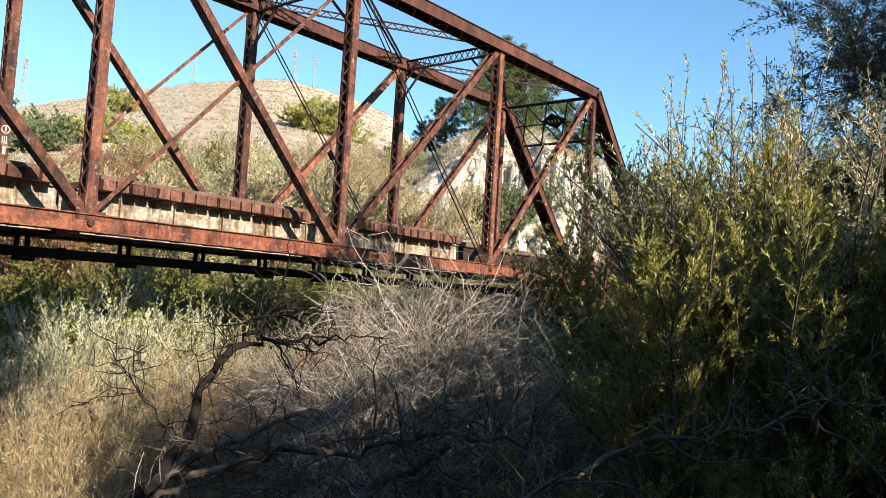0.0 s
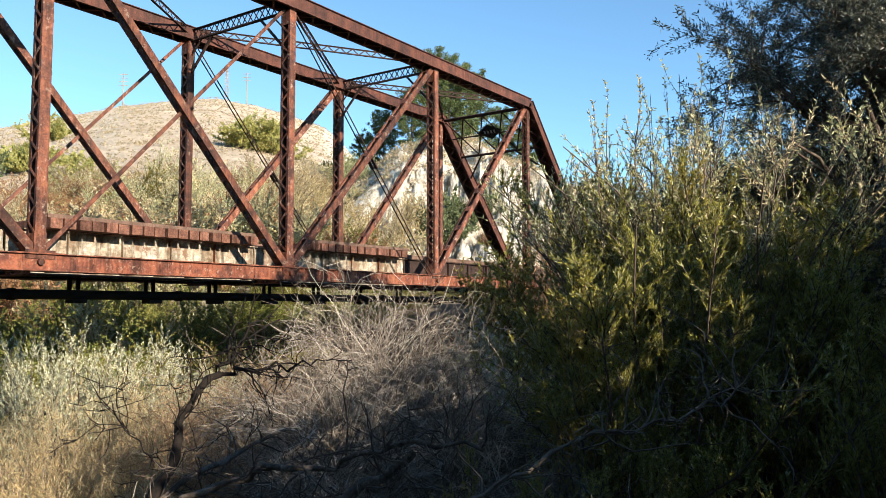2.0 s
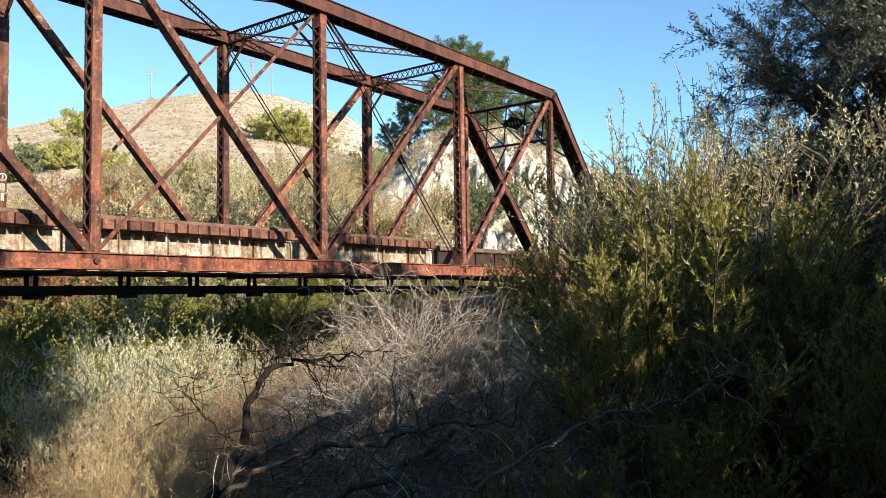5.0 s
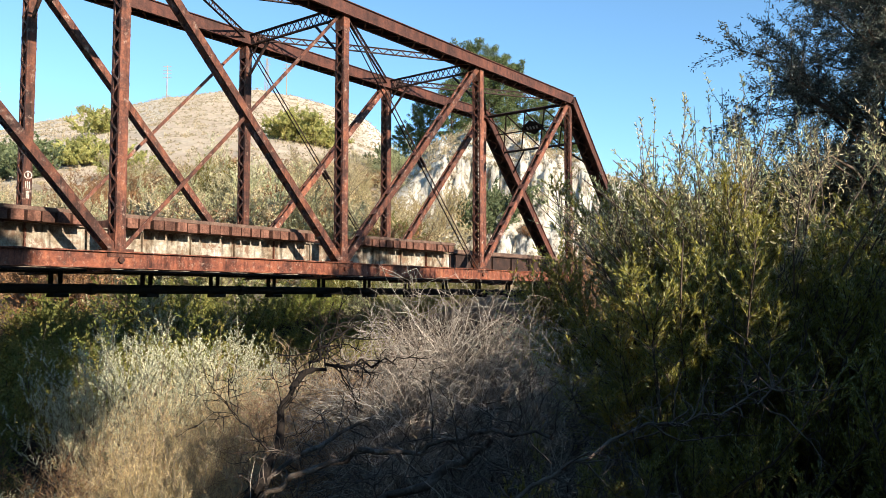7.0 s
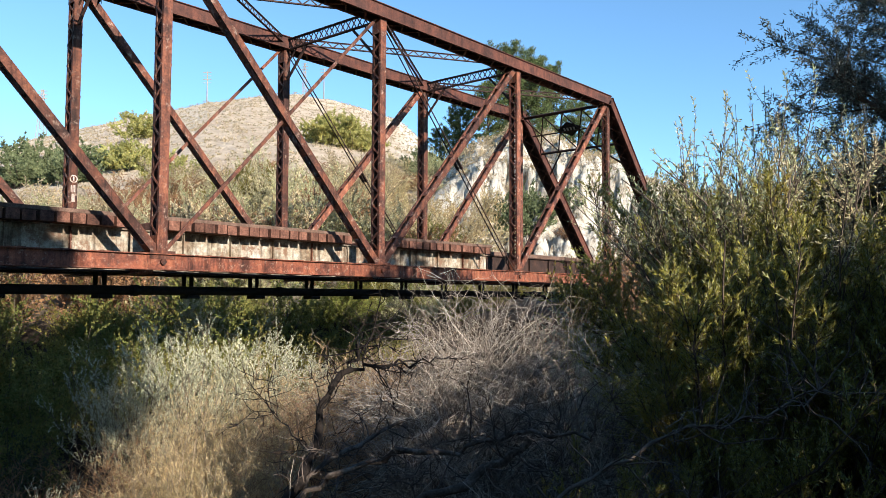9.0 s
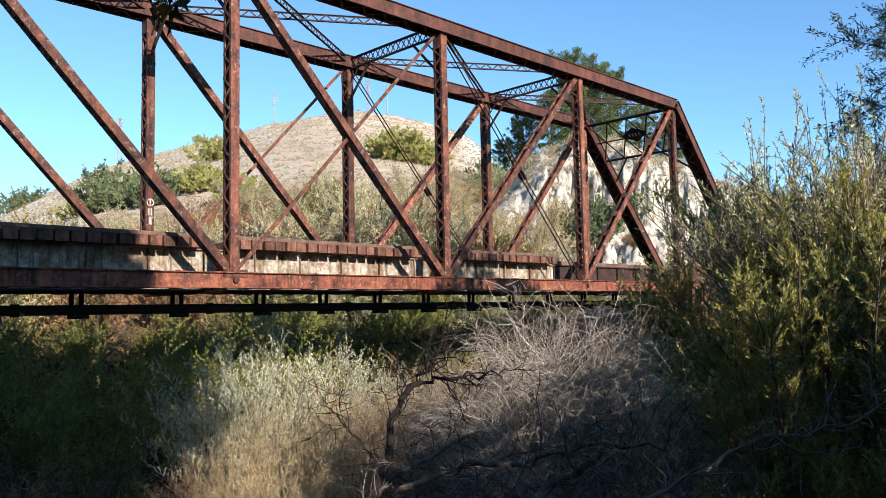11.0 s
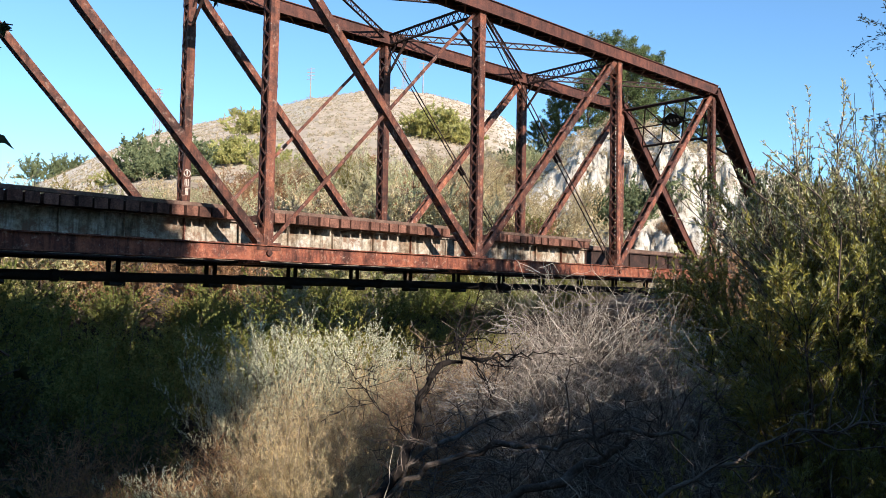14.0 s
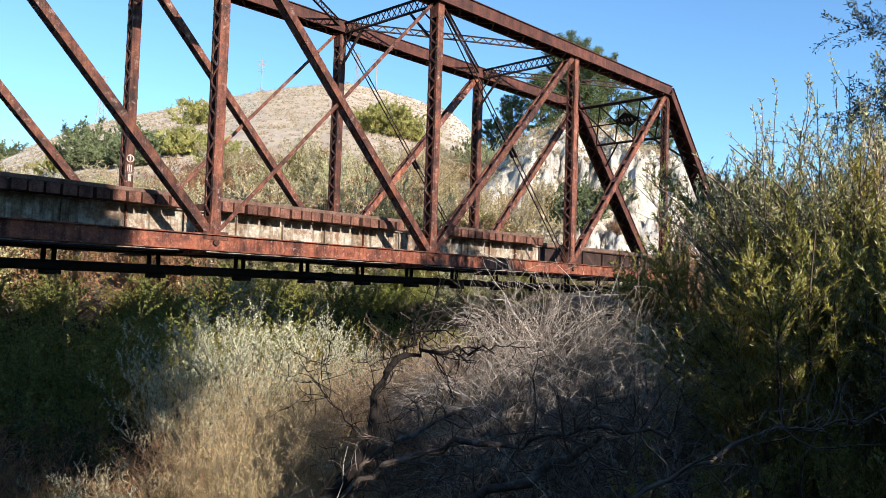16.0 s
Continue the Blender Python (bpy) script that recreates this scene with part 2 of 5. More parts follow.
def earth_material():
    m, t, b = nodes_of("earth")
    g = t.nodes.new("ShaderNodeNewGeometry")
    # soil tone lowered so the bed's deep shade sits in its colour
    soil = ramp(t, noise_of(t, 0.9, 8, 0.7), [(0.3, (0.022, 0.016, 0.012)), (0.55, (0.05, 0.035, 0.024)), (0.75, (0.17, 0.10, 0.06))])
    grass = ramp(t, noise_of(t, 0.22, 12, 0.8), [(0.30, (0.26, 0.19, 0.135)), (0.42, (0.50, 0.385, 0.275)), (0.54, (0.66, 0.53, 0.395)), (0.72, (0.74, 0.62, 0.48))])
    rock = ramp(t, noise_of(t, 0.8, 12, 0.82, (1, 1, 0.5)), [(0.30, (0.30, 0.24, 0.18)), (0.40, (0.62, 0.54, 0.43)), (0.52, (0.82, 0.75, 0.64)), (0.72, (0.87, 0.82, 0.73))])
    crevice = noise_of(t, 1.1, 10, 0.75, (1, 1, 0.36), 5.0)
    # shade in the crevices, painted into the rock colour
    crevice_shade = ramp(t, crevice, [(0.37, (0.16, 0.125, 0.10)), (0.43, (0.66, 0.60, 0.52)), (0.49, (1, 1, 1))])
    rock = mix(t, 0.95, rock, crevice_shade, "MULTIPLY")
    sep = t.nodes.new("ShaderNodeSeparateXYZ")
    t.links.new(g.outputs["Position"], sep.inputs[0])
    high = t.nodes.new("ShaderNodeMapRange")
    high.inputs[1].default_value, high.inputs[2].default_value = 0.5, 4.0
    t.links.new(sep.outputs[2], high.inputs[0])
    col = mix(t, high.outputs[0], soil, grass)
    nz = t.nodes.new("ShaderNodeSeparateXYZ")
    t.links.new(g.outputs["True Normal"], nz.inputs[0])
    steep = t.nodes.new("ShaderNodeMapRange")
    steep.inputs[1].default_value, steep.inputs[2].default_value = 0.95, 0.82
    t.links.new(nz.outputs[2], steep.inputs[0])
    worn = ramp(t, noise_of(t, 0.12, 8, 0.7, (1, 1, 0.6), 2.0), [(0.26, (0, 0, 0)), (0.40, (1, 1, 1))])
    both = t.nodes.new("ShaderNodeMath")
    both.operation = "MULTIPLY"
    t.links.new(steep.outputs[0], both.inputs[0])
    t.links.new(worn, both.inputs[1])
    bare = t.nodes.new("ShaderNodeMath")                    # bare rock on the hill alone
    bare.operation = "MULTIPLY"
    t.links.new(both.outputs[0], bare.inputs[0])
    t.links.new(high.outputs[0], bare.inputs[1])
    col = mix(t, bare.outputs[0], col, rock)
    t.links.new(col, b.inputs["Base Color"])
    b.inputs["Roughness"].default_value = 0.95
    b.inputs["Specular IOR Level"].default_value = 0.1
    relief = t.nodes.new("ShaderNodeMath")
    t.links.new(noise_of(t, 0.9, 12, 0.8), relief.inputs[0])
    t.links.new(crevice, relief.inputs[1])
    bumped(t, b, relief.outputs[0], 1.0, 0.6)
    return m


EARTH = earth_material()


# ---------------------------------------------------------------- mesh tools
class Shape:
    """Collects corners and faces of one mesh."""

    def __init__(self):
        self.v, self.f = [], []

    def box(self, p, q, w, h, up=(0, 0, 1), bevel=0.0):
        """A bar from p to q, w wide and h high (along up)."""
        p, q = Vector(p), Vector(q)
        d = (q - p).normalized()
        side = d.cross(Vector(up))
        if side.length < 1e-5:
            side = d.cross(Vector((1, 0, 0)))
        side.normalize()
        top = side.cross(d).normalized()
        a, c = w / 2, h / 2
        if bevel:
            k = bevel
            ring = [(a, -c + k), (a, c - k), (a - k, c), (-a + k, c), (-a, c - k), (-a, -c + k), (-a + k, -c), (a - k, -c)]
        else:
            ring = [(a, -c), (a, c), (-a, c), (-a, -c)]
        n, s = len(ring), len(self.v)
        for e in (p, q):
            self.v += [tuple(e + side * x + top * y) for x, y in ring]
        self.f += [(s + i, s + (i + 1) % n, s + n + (i + 1) % n, s + n + i) for i in range(n)]
        self.f += [tuple(s + i for i in reversed(range(n))), tuple(s + n + i for i in range(n))]
        return self

    def prism(self, p, q, outline, up=(0, 0, 1)):
        """An outline (sideways, up) drawn from p to q: one rolled profile."""
        p, q = Vector(p), Vector(q)
        d = (q - p).normalized()
        side = d.cross(Vector(up)).normalized()
        top = side.cross(d).normalized()
        n, s = len(outline), len(self.v)
        for e in (p, q):
            self.v += [tuple(e + side * x + top * y) for x, y in outline]
        self.f += [(s + i, s + (i + 1) % n, s + n + (i + 1) % n, s + n + i) for i in range(n)]
        self.f += [tuple(s + i for i in reversed(range(n))), tuple(s + n + i for i in range(n))]
        return self

    def tube(self, pts, radii, n=5, cap=False):
        pts = [Vector(p) for p in pts]
        s = len(self.v)
        ref = Vector((0.31, 0.22, 0.92))
        for i, p in enumerate(pts):
            d = (pts[min(i + 1, len(pts) - 1)] - pts[max(i - 1, 0)])
            d = d.normalized() if d.length > 1e-7 else Vector((0, 0, 1))
            a = d.cross(ref)
            if a.length < 0.05:
                a = d.cross(Vector((1, 0, 0)))
            a.normalize()
            b = d.cross(a)
            for k in range(n):
                w = 2 * math.pi * k / n
                self.v.append(tuple(p + (a * math.cos(w) + b * math.sin(w)) * radii[i]))
        for i in range(len(pts) - 1):
            for k in range(n):
                self.f.append((s + i * n + k, s + i * n + (k + 1) % n, s + (i + 1) * n + (k + 1) % n, s + (i + 1) * n + k))
        if cap:
            self.f += [tuple(s + k for k in reversed(range(n))), tuple(s + (len(pts) - 1) * n + k for k in range(n))]
        return self

    def mesh(self, name, material, smooth=False):
        me = bpy.data.meshes.new(name)
        me.from_pydata(self.v, [], self.f)
        if smooth:
            me.polygons.foreach_set("use_smooth", np.ones(len(me.polygons), dtype=bool))
        me.materials.append(material)
        return me


def part(name, shape, material, parent=None, label="", smooth=False):
    ob = new(name, shape.mesh(name, material, smooth) if isinstance(shape, Shape) else shape)
    ob.parent = parent
    if label:
        tagged(ob, label)
    return ob


def thing(name, at, label, category, group="", kind=""):
    """An Empty at a thing's base, which its parts hang from."""
    ob = new(name)
    ob.empty_display_size = 0.2
    ob.location = at
    return tagged(ob, label, category, group, kind)


def polygons(name, V, F, material):
    """A mesh out of arrays: corners (n, 3) and faces (m, k)."""
    V, F = np.asarray(V, np.float32), np.asarray(F, np.int32)
    me = bpy.data.meshes.new(name)
    k = F.shape[1]
    me.vertices.add(len(V))
    me.vertices.foreach_set("co", V.ravel())
    me.loops.add(F.size)
    me.loops.foreach_set("vertex_index", F.ravel())
    me.polygons.add(len(F))
    me.polygons.foreach_set("loop_start", np.arange(0, F.size, k, dtype=np.int32))
    me.materials.append(material)
    me.update(calc_edges=True)
    me.validate()
    return me


def channel(deep, flange, t=0.022, face=1):
    """Outline of a rolled channel: its back at 0, the flanges to the side that face names."""
    c = deep / 2
    o = [(0, -c), (0, c), (flange, c), (flange, c - t), (t, c - t), (t, -c + t), (flange, -c + t), (flange, -c)]
    return [(x * face, y) for x, y in o]


def unit(a):
    return a / np.maximum(np.linalg.norm(a, axis=1, keepdims=True), 1e-9)


def leaves(name, P, D, length, width, material, rng, fold=0.25):
    """Kite-shaped leaves at the points P along D, each one folded and turned by chance."""
    n = len(P)
    P, D = np.asarray(P, float), unit(np.asarray(D, float))
    S = unit(np.cross(D, rng.normal(size=(n, 3))))
    N = np.cross(D, S)
    L = length * rng.uniform(0.6, 1.3, (n, 1))
    W = width * rng.uniform(0.7, 1.3, (n, 1))
    mid = P + D * L * 0.45 + N * W * fold
    V = np.stack([P, mid + S * W / 2, P + D * L - N * L * 0.12, mid - S * W / 2], 1).reshape(-1, 3)
    if length > 0.10:                                   # far leaves: plain pointed blades
        V = np.stack([P - S * W * 0.3 + N * W * 0.2, P + S * W * 0.75 + D * L * 0.3, P + D * L - N * L * 0.12], 1).reshape(-1, 3)
        return polygons(name, V, np.arange(3 * n).reshape(n, 3), material)
    F = np.arange(4 * n).reshape(n, 4)
    return polygons(name, V, F, material)


# ---------------------------------------------------------------- ground
STAND = np.array((-17.0, -17.0))
CREST_AZ = np.array([-180, -60, -20, 0, 15, 24.8, 28.3, 31.9, 36.5, 40.0, 42.0, 44.0, 46.5, 48.5, 51.3, 54.4, 57.4, 59.3, 62.7, 65.4, 68.8, 72.0, 75.0, 77.5, 90, 120, 180.0])
CREST_RISE = np.array([.03, .03, .05, .07, .09, .13, .165, .19, .204, .212, .2175, .228, .2425, .252, .258, .254, .2455, .233, .2145, .1995, .178, .147, .115, .085, .05, .03, .03])


def step(a, b, x):
    t = np.clip((x - a) / (b - a), 0, 1)
    return t * t * (3 - 2 * t)


def wobble(x, y, s, seed):
    """A cheap rolling noise out of sines."""
    r = np.random.default_rng(seed)
    out = 0
    for k in range(6):
        a, p, f = r.uniform(0, 2 * np.pi), r.uniform(0, 6.28), s * 1.7 ** (k * 0.8)
        out = out + np.sin((x * np.cos(a) + y * np.sin(a)) * f + p) / 1.5 ** k
    return out / 2.2


def ground_z(x, y):
    x, y = np.asarray(x, float), np.asarray(y, float)
    dx, dy = x - STAND[0], y - STAND[1]
    R, az = np.hypot(dx, dy), np.degrees(np.arctan2(dy, dx))
    # bank under the camera, dry river bed, far bank
    bed = -1.15 + 0.22 * wobble(x, y, 0.35, 1) + 0.06 * wobble(x, y, 1.7, 2)
    down = step(1.6, 6.0, R) * step(-24, -17, y + 0.35 * (x + 17))
    z = 0.12 * (1 - down) + bed * down
    z = z + 3.6 * step(7, 26, y)
    z = z + 2.2 * step(-20, -30, y)
    fill = step(20.5, 25.5, np.abs(x)) * np.exp(-((y - 2.5) / 7.0) ** 4)
    z = z * (1 - fill) + 3.55 * fill
    # hill and cliff
    rise = np.interp(az, CREST_AZ, CREST_RISE)
    cliff = step(44, 35, az) * step(-5, 20, az)
    gully = 1.2 * wobble(az * 0.9, az * 0.3, 0.45, 5) + 1.2 * np.abs(wobble(az, R * 0.05, 1.6, 6)) + 0.8 * wobble(az, R * 0.25, 4.0, 7) + 1.1 * np.abs(wobble(az, R * 0.3, 6.0, 14)) + 0.5 * wobble(az, R * 0.4, 14.0, 15)
    Rg = R + gully * cliff
    top = 1.8 + 250 * rise * (1 + 0.012 * wobble(x, y, 0.03, 8))
    slope = 2.4 + (top - 2.4) * np.clip((R - 40) / 210, 0, 1) + 0.5 * wobble(x, y, 0.18, 9) * step(45, 80, R)
    ctop = 2.6 + 84 * rise + 0.6 * wobble(x, y, 0.3, 11)
    face = 2.4 + (ctop - 2.4) * (0.34 * step(55, 63, Rg) + 0.40 * step(63, 68.5, Rg) + 0.26 * step(68, 84, Rg))
    face = face + (1.1 * wobble(x, y, 0.55, 12) + 0.8 * wobble(x, y, 1.5, 13)) * step(52, 58, R) * step(90, 75, R)
    hill = slope * (1 - cliff) + face * cliff
    hill = hill - (hill - 6) * step(270, 700, R)
    w = step(34, 52, R)
    return z * (1 - w) + hill * w


def build_ground():
    az = np.radians(np.concatenate([np.arange(-180, 4, 4.0), np.arange(4, 26, 0.4), np.arange(26, 42, 0.16), np.arange(42, 100, 0.4), np.arange(100, 180, 4.0)]))
    rings = np.concatenate([np.arange(0.6, 30, 0.6), np.arange(30, 57, 1.2), np.arange(57, 74, 0.45), np.arange(74, 120, 2.5),
                            np.arange(120, 275, 6), np.array([275, 300, 340, 400, 500, 650, 900, 1400, 2200, 3500])])
    A, R = np.meshgrid(az, rings)
    X, Y = STAND[0] + R * np.cos(A), STAND[1] + R * np.sin(A)
    V = np.stack([X, Y, ground_z(X, Y)], -1).reshape(-1, 3)
    m, n = len(rings), len(az)
    i, j = np.meshgrid(np.arange(m - 1), np.arange(n), indexing="ij")
    k = (j + 1) % n
    F = np.stack([i * n + j, (i + 1) * n + j, (i + 1) * n + k, i * n + k], -1).reshape(-1, 4)
    c = len(V)
    V = np.vstack([V, [[*STAND, float(ground_z(*STAND))]]])
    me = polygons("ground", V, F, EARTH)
    fan = Shape()
    fan.v = [tuple(V[c])] + [tuple(V[q]) for q in range(n)]
    fan.f = [(0, 1 + q, 1 + (q + 1) % n) for q in range(n)]
    bm = bmesh.new()
    bm.from_mesh(me)
    bm.from_mesh(fan.mesh("fan", EARTH))
    bmesh.ops.remove_doubles(bm, verts=[v for v in bm.verts if (v.co.xy - Vector(STAND)).length < 0.8], dist=1e-4)
    bm.to_mesh(me)
    me.polygons.foreach_set("use_smooth", np.ones(len(me.polygons), dtype=bool))
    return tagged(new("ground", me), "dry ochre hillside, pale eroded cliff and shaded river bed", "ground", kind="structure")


build_ground()


# ---------------------------------------------------------------- bridge
PANEL, WIDE = 7.6, 4.92
CHORD_Z, TOP_Z = 2.90, 11.29
HIP = {-1: 2 * PANEL, 1: 2 * PANEL - 0.25}          # the last panel at one end is shorter, set to fit the camera's view
bridge = thing("truss_bridge", (0, 0, 0), "rusty steel through-truss railway bridge with a timber-tie deck", "bridge")


def zigzag(p, q, across, pitch, w=0.05, t=0.012, double=False):
    """Flat lacing bars between two edges that run from p to q, half apart on either side: one shape a bar."""
    p, q, across = Vector(p), Vector(q), Vector(across)
    d = q - p
    n = max(2, round(d.length / pitch))
    face = d.cross(across).normalized()
    bars = []
    for k in range(n):
        a, b = p + d * (k / n), p + d * ((k + 1) / n)
        g = 1 if k % 2 else -1
        bars.append(Shape().box(a + across * g, b - across * g, w, t, face))
        if double:
            bars.append(Shape().box(a - across * g + face * t, b + across * g + face * t, w, t, face))
    return bars


def laced(bars, steel, parent, single):
    """Bars as parts of their own, or, far from the path, joined."""
    if single:
        for b in bars:
            part("lacing_bar", b, steel, parent)
        return
    s = Shape()
    for b in bars:
        k = len(s.v)
        s.v += b.v
        s.f += [tuple(k + i for i in f) for f in b.f]
    tagged(part("lacing", s, steel, parent), kind="stuff")


def post(x, y, deep=0.25, apart=0.19, z0=CHORD_Z + 0.1, z1=TOP_Z - 0.15, name="post"):
    """Two channels with lacing on both open sides."""
    ob = None
    for g in (-1, 1):
        s = Shape().prism((x, y + g * apart, z0), (x, y + g * apart, z1), channel(deep, 0.085, 0.02, -g), (1, 0, 0))
        c = part("channel" if ob else name, s, RUST, ob or bridge)
        ob = ob or c
    bars = []
    for e in (-1, 1):
        xe = x + e * (deep / 2 + 0.008)
        bars += zigzag((xe, y, z0 + 0.55), (xe, y, z1 - 0.55), (0, apart - 0.02, 0), 0.30, 0.055)
        for z in (z0 + 0.28, z1 - 0.28):
            part("tie_plate", Shape().box((xe, y, z - 0.27), (xe, y, z + 0.27), apart * 2, 0.014, (1, 0, 0)), RUST, ob)
    laced(bars, RUST, ob, y < 1)
    return ob


def built_chord(p, q, name, wide=0.46, high=0.44):
    """Box chord: two side plates, a cover plate, bottom angles and lacing underneath."""
    p, q = Vector(p), Vector(q)
    d = (q - p).normalized()
    up = Vector((0, -1, 0)).cross(d)
    up = up if up.z > 0 else -up
    w, h, t, f = wide / 2, high / 2, 0.025, 0.10
    outline = [(-w - 0.08, h + t), (w + 0.08, h + t), (w + 0.08, h), (w + t, h), (w + t, -h + t), (w + f, -h + t), (w + f, -h), (w, -h), (w, h),
               (-w, h), (-w, -h), (-w - f, -h), (-w - f, -h + t), (-w - t, -h + t), (-w - t, h), (-w - 0.08, h)]
    s = Shape().prism(p, q, outline, up)
    ob = part(name, s, RUST_TOP, bridge)
    o = up * -(high / 2 + 0.008)
    laced(zigzag(p + o, q + o, (0, wide / 2, 0), 0.42, 0.06), RUST, ob, p.y < 1)
    return ob


def rivets(name, p, q, spacing, face, parent, material):
    """A row of rivet heads along a line, proud of the plate."""
    p, q, face = Vector(p), Vector(q), Vector(face)
    n = int((q - p).length / spacing)
    d = (q - p).normalized()
    u = d.cross(face)
    s = Shape()
    for i in range(n):
        c = p + d * (i + 0.5) * spacing
        k = len(s.v)
        s.v += [tuple(c + d * 0.017), tuple(c + u * 0.017), tuple(c - d * 0.017), tuple(c - u * 0.017), tuple(c + face * 0.014)]
        s.f += [(k, k + 1, k + 4), (k + 1, k + 2, k + 4), (k + 2, k + 3, k + 4), (k + 3, k, k + 4)]
    return tagged(part(name, s, material, parent), kind="stuff")


def bottom_chord(x0, x1, y):
    ob = None
    for g in (-1, 1):
        s = Shape().prism((x0, y + g * 0.19, CHORD_Z), (x1, y + g * 0.19, CHORD_Z), channel(0.40, 0.10, 0.022, -g))
        c = part("channel" if ob else "bottom_chord", s, RUST_CHORD, ob or bridge)
        ob = ob or c
    n = 8
    for k in range(n):
        xb = x0 + (x1 - x0) * (k + 0.5) / n
        for e in (-1, 1):
            part("batten", Shape().box((xb, y - 0.25, CHORD_Z + e * 0.208), (xb, y + 0.25, CHORD_Z + e * 0.208), 0.25, 0.014), RUST, ob)
    for e in (-1, 1):
        rivets("rivet_row", (x0, y - 0.204, CHORD_Z + e * 0.155), (x1, y - 0.204, CHORD_Z + e * 0.155), 0.14, (0, -1, 0), ob, RUST)
    return ob


def diagonal(x0, z0, x1, z1, y, deep=0.21, apart=0.15):
    """Two plates side by side, tied by battens."""
    p, q = Vector((x0, y, z0)), Vector((x1, y, z1))
    d = (q - p).normalized()
    up = Vector((0, -1, 0)).cross(d)
    ob = None
    flip = 1 if d.cross(up).y > 0 else -1
    for g in (-1, 1):
        o = Vector((0, g * apart, 0))
        c = part("channel" if ob else "diagonal", Shape().prism(p + o, q + o, channel(deep, 0.06, 0.02, -g * flip), up), RUST, ob or bridge)
        ob = ob or c
    n = int((q - p).length / 1.1)
    for i in range(n + 1):
        c = p + (q - p) * ((i + 0.35) / (n + 0.7))
        for e in (-1, 1):
            o = up * e * (deep / 2 - 0.012)
            part("batten", Shape().box(c + o - d * 0.14, c + o + d * 0.14, apart * 2 - 0.05, 0.012, up), RUST, ob)
    return ob


def rod(p, q, r=0.022, name="counter_rod"):
    p, q = Vector(p), Vector(q)
    s = Shape().tube([p, q], [r, r], 8)
    ob = part(name, s, RUST_DARK, bridge, smooth=True)
    c, d = p + (q - p) * 0.52, (q - p).normalized()
    t = Shape()
    for g in (-1, 1):
        o = Vector((0, 0.045 * g, 0))
        t.box(c - d * 0.22 + o, c + d * 0.22 + o, 0.025, 0.05)
    for g in (-1, 1):
        t.box(c + d * (0.22 * g - 0.04), c + d * (0.22 * g + 0.04), 0.12, 0.06)
    part("turnbuckle", t, RUST_DARK, ob)
    return ob


for y in (0.0, WIDE):
    for i in range(-3, 3):
        bottom_chord(i * PANEL + 0.0, (i + 1) * PANEL, y)
    for i in range(-2, 2):
        built_chord((max(i * PANEL, -HIP[-1] - 0.1), y, TOP_Z), (min((i + 1) * PANEL, HIP[1] + 0.1), y, TOP_Z), "top_chord")
    for g in (-1, 1):
        built_chord((g * (HIP[g] + 0.02), y, TOP_Z + 0.02), (g * 3 * PANEL, y, CHORD_Z), "end_post")
        post(g * HIP[g], y, 0.22, 0.15, name="hip_hanger")
        diagonal(g * HIP[g] - g * 0.1, TOP_Z - 0.1, g * PANEL, CHORD_Z + 0.12, y)
        diagonal(g * PANEL - g * 0.1, TOP_Z - 0.1, 0, CHORD_Z + 0.12, y)
    for i in (-1, 0, 1):
        post(i * PANEL, y)
    s = Shape().box((-PANEL + 0.05, y, CHORD_Z + 0.15), (-0.1, y, TOP_Z - 0.15), 0.03, 0.10, (1, 0, -1))
    part("counter_bar", s, RUST, bridge)
    for g in (-1, 1):
        rod((0.15, y + g * 0.09, TOP_Z - 0.2), (PANEL - 0.1, y + g * 0.09, CHORD_Z + 0.15))
    # gusset and pin at each bottom joint
    for i in range(-2, 3):
        s = Shape()
        for g in (-1, 1):
            s.box((i * PANEL - 0.34, y + g * 0.222, CHORD_Z + 0.17), (i * PANEL + 0.34, y + g * 0.222, CHORD_Z + 0.17), 0.016, 0.20, (0, 0, 1))
        s.tube([(i * PANEL, y - 0.29, CHORD_Z), (i * PANEL, y + 0.29, CHORD_Z)], [0.075, 0.075], 10, True)
        part("pin_joint", s, RUST, bridge)

# transverse floor beams
for i in range(-3, 4):
    x = i * PANEL
    s = Shape().box((x, 0.22, 2.83), (x, WIDE - 0.22, 2.83), 0.02, 0.40)
    for z in (2.63, 3.04):
        s.box((x, 0.22, z), (x, WIDE - 0.22, z), 0.32, 0.03)
    for y in (0.9, 2.4, 3.9):
        for g in (-1, 1):
            s.box((x + g * 0.05, y, 2.65), (x + g * 0.05, y, 3.03), 0.08, 0.02, (0, 1, 0))
    part("floor_beam", s, RUST, bridge)

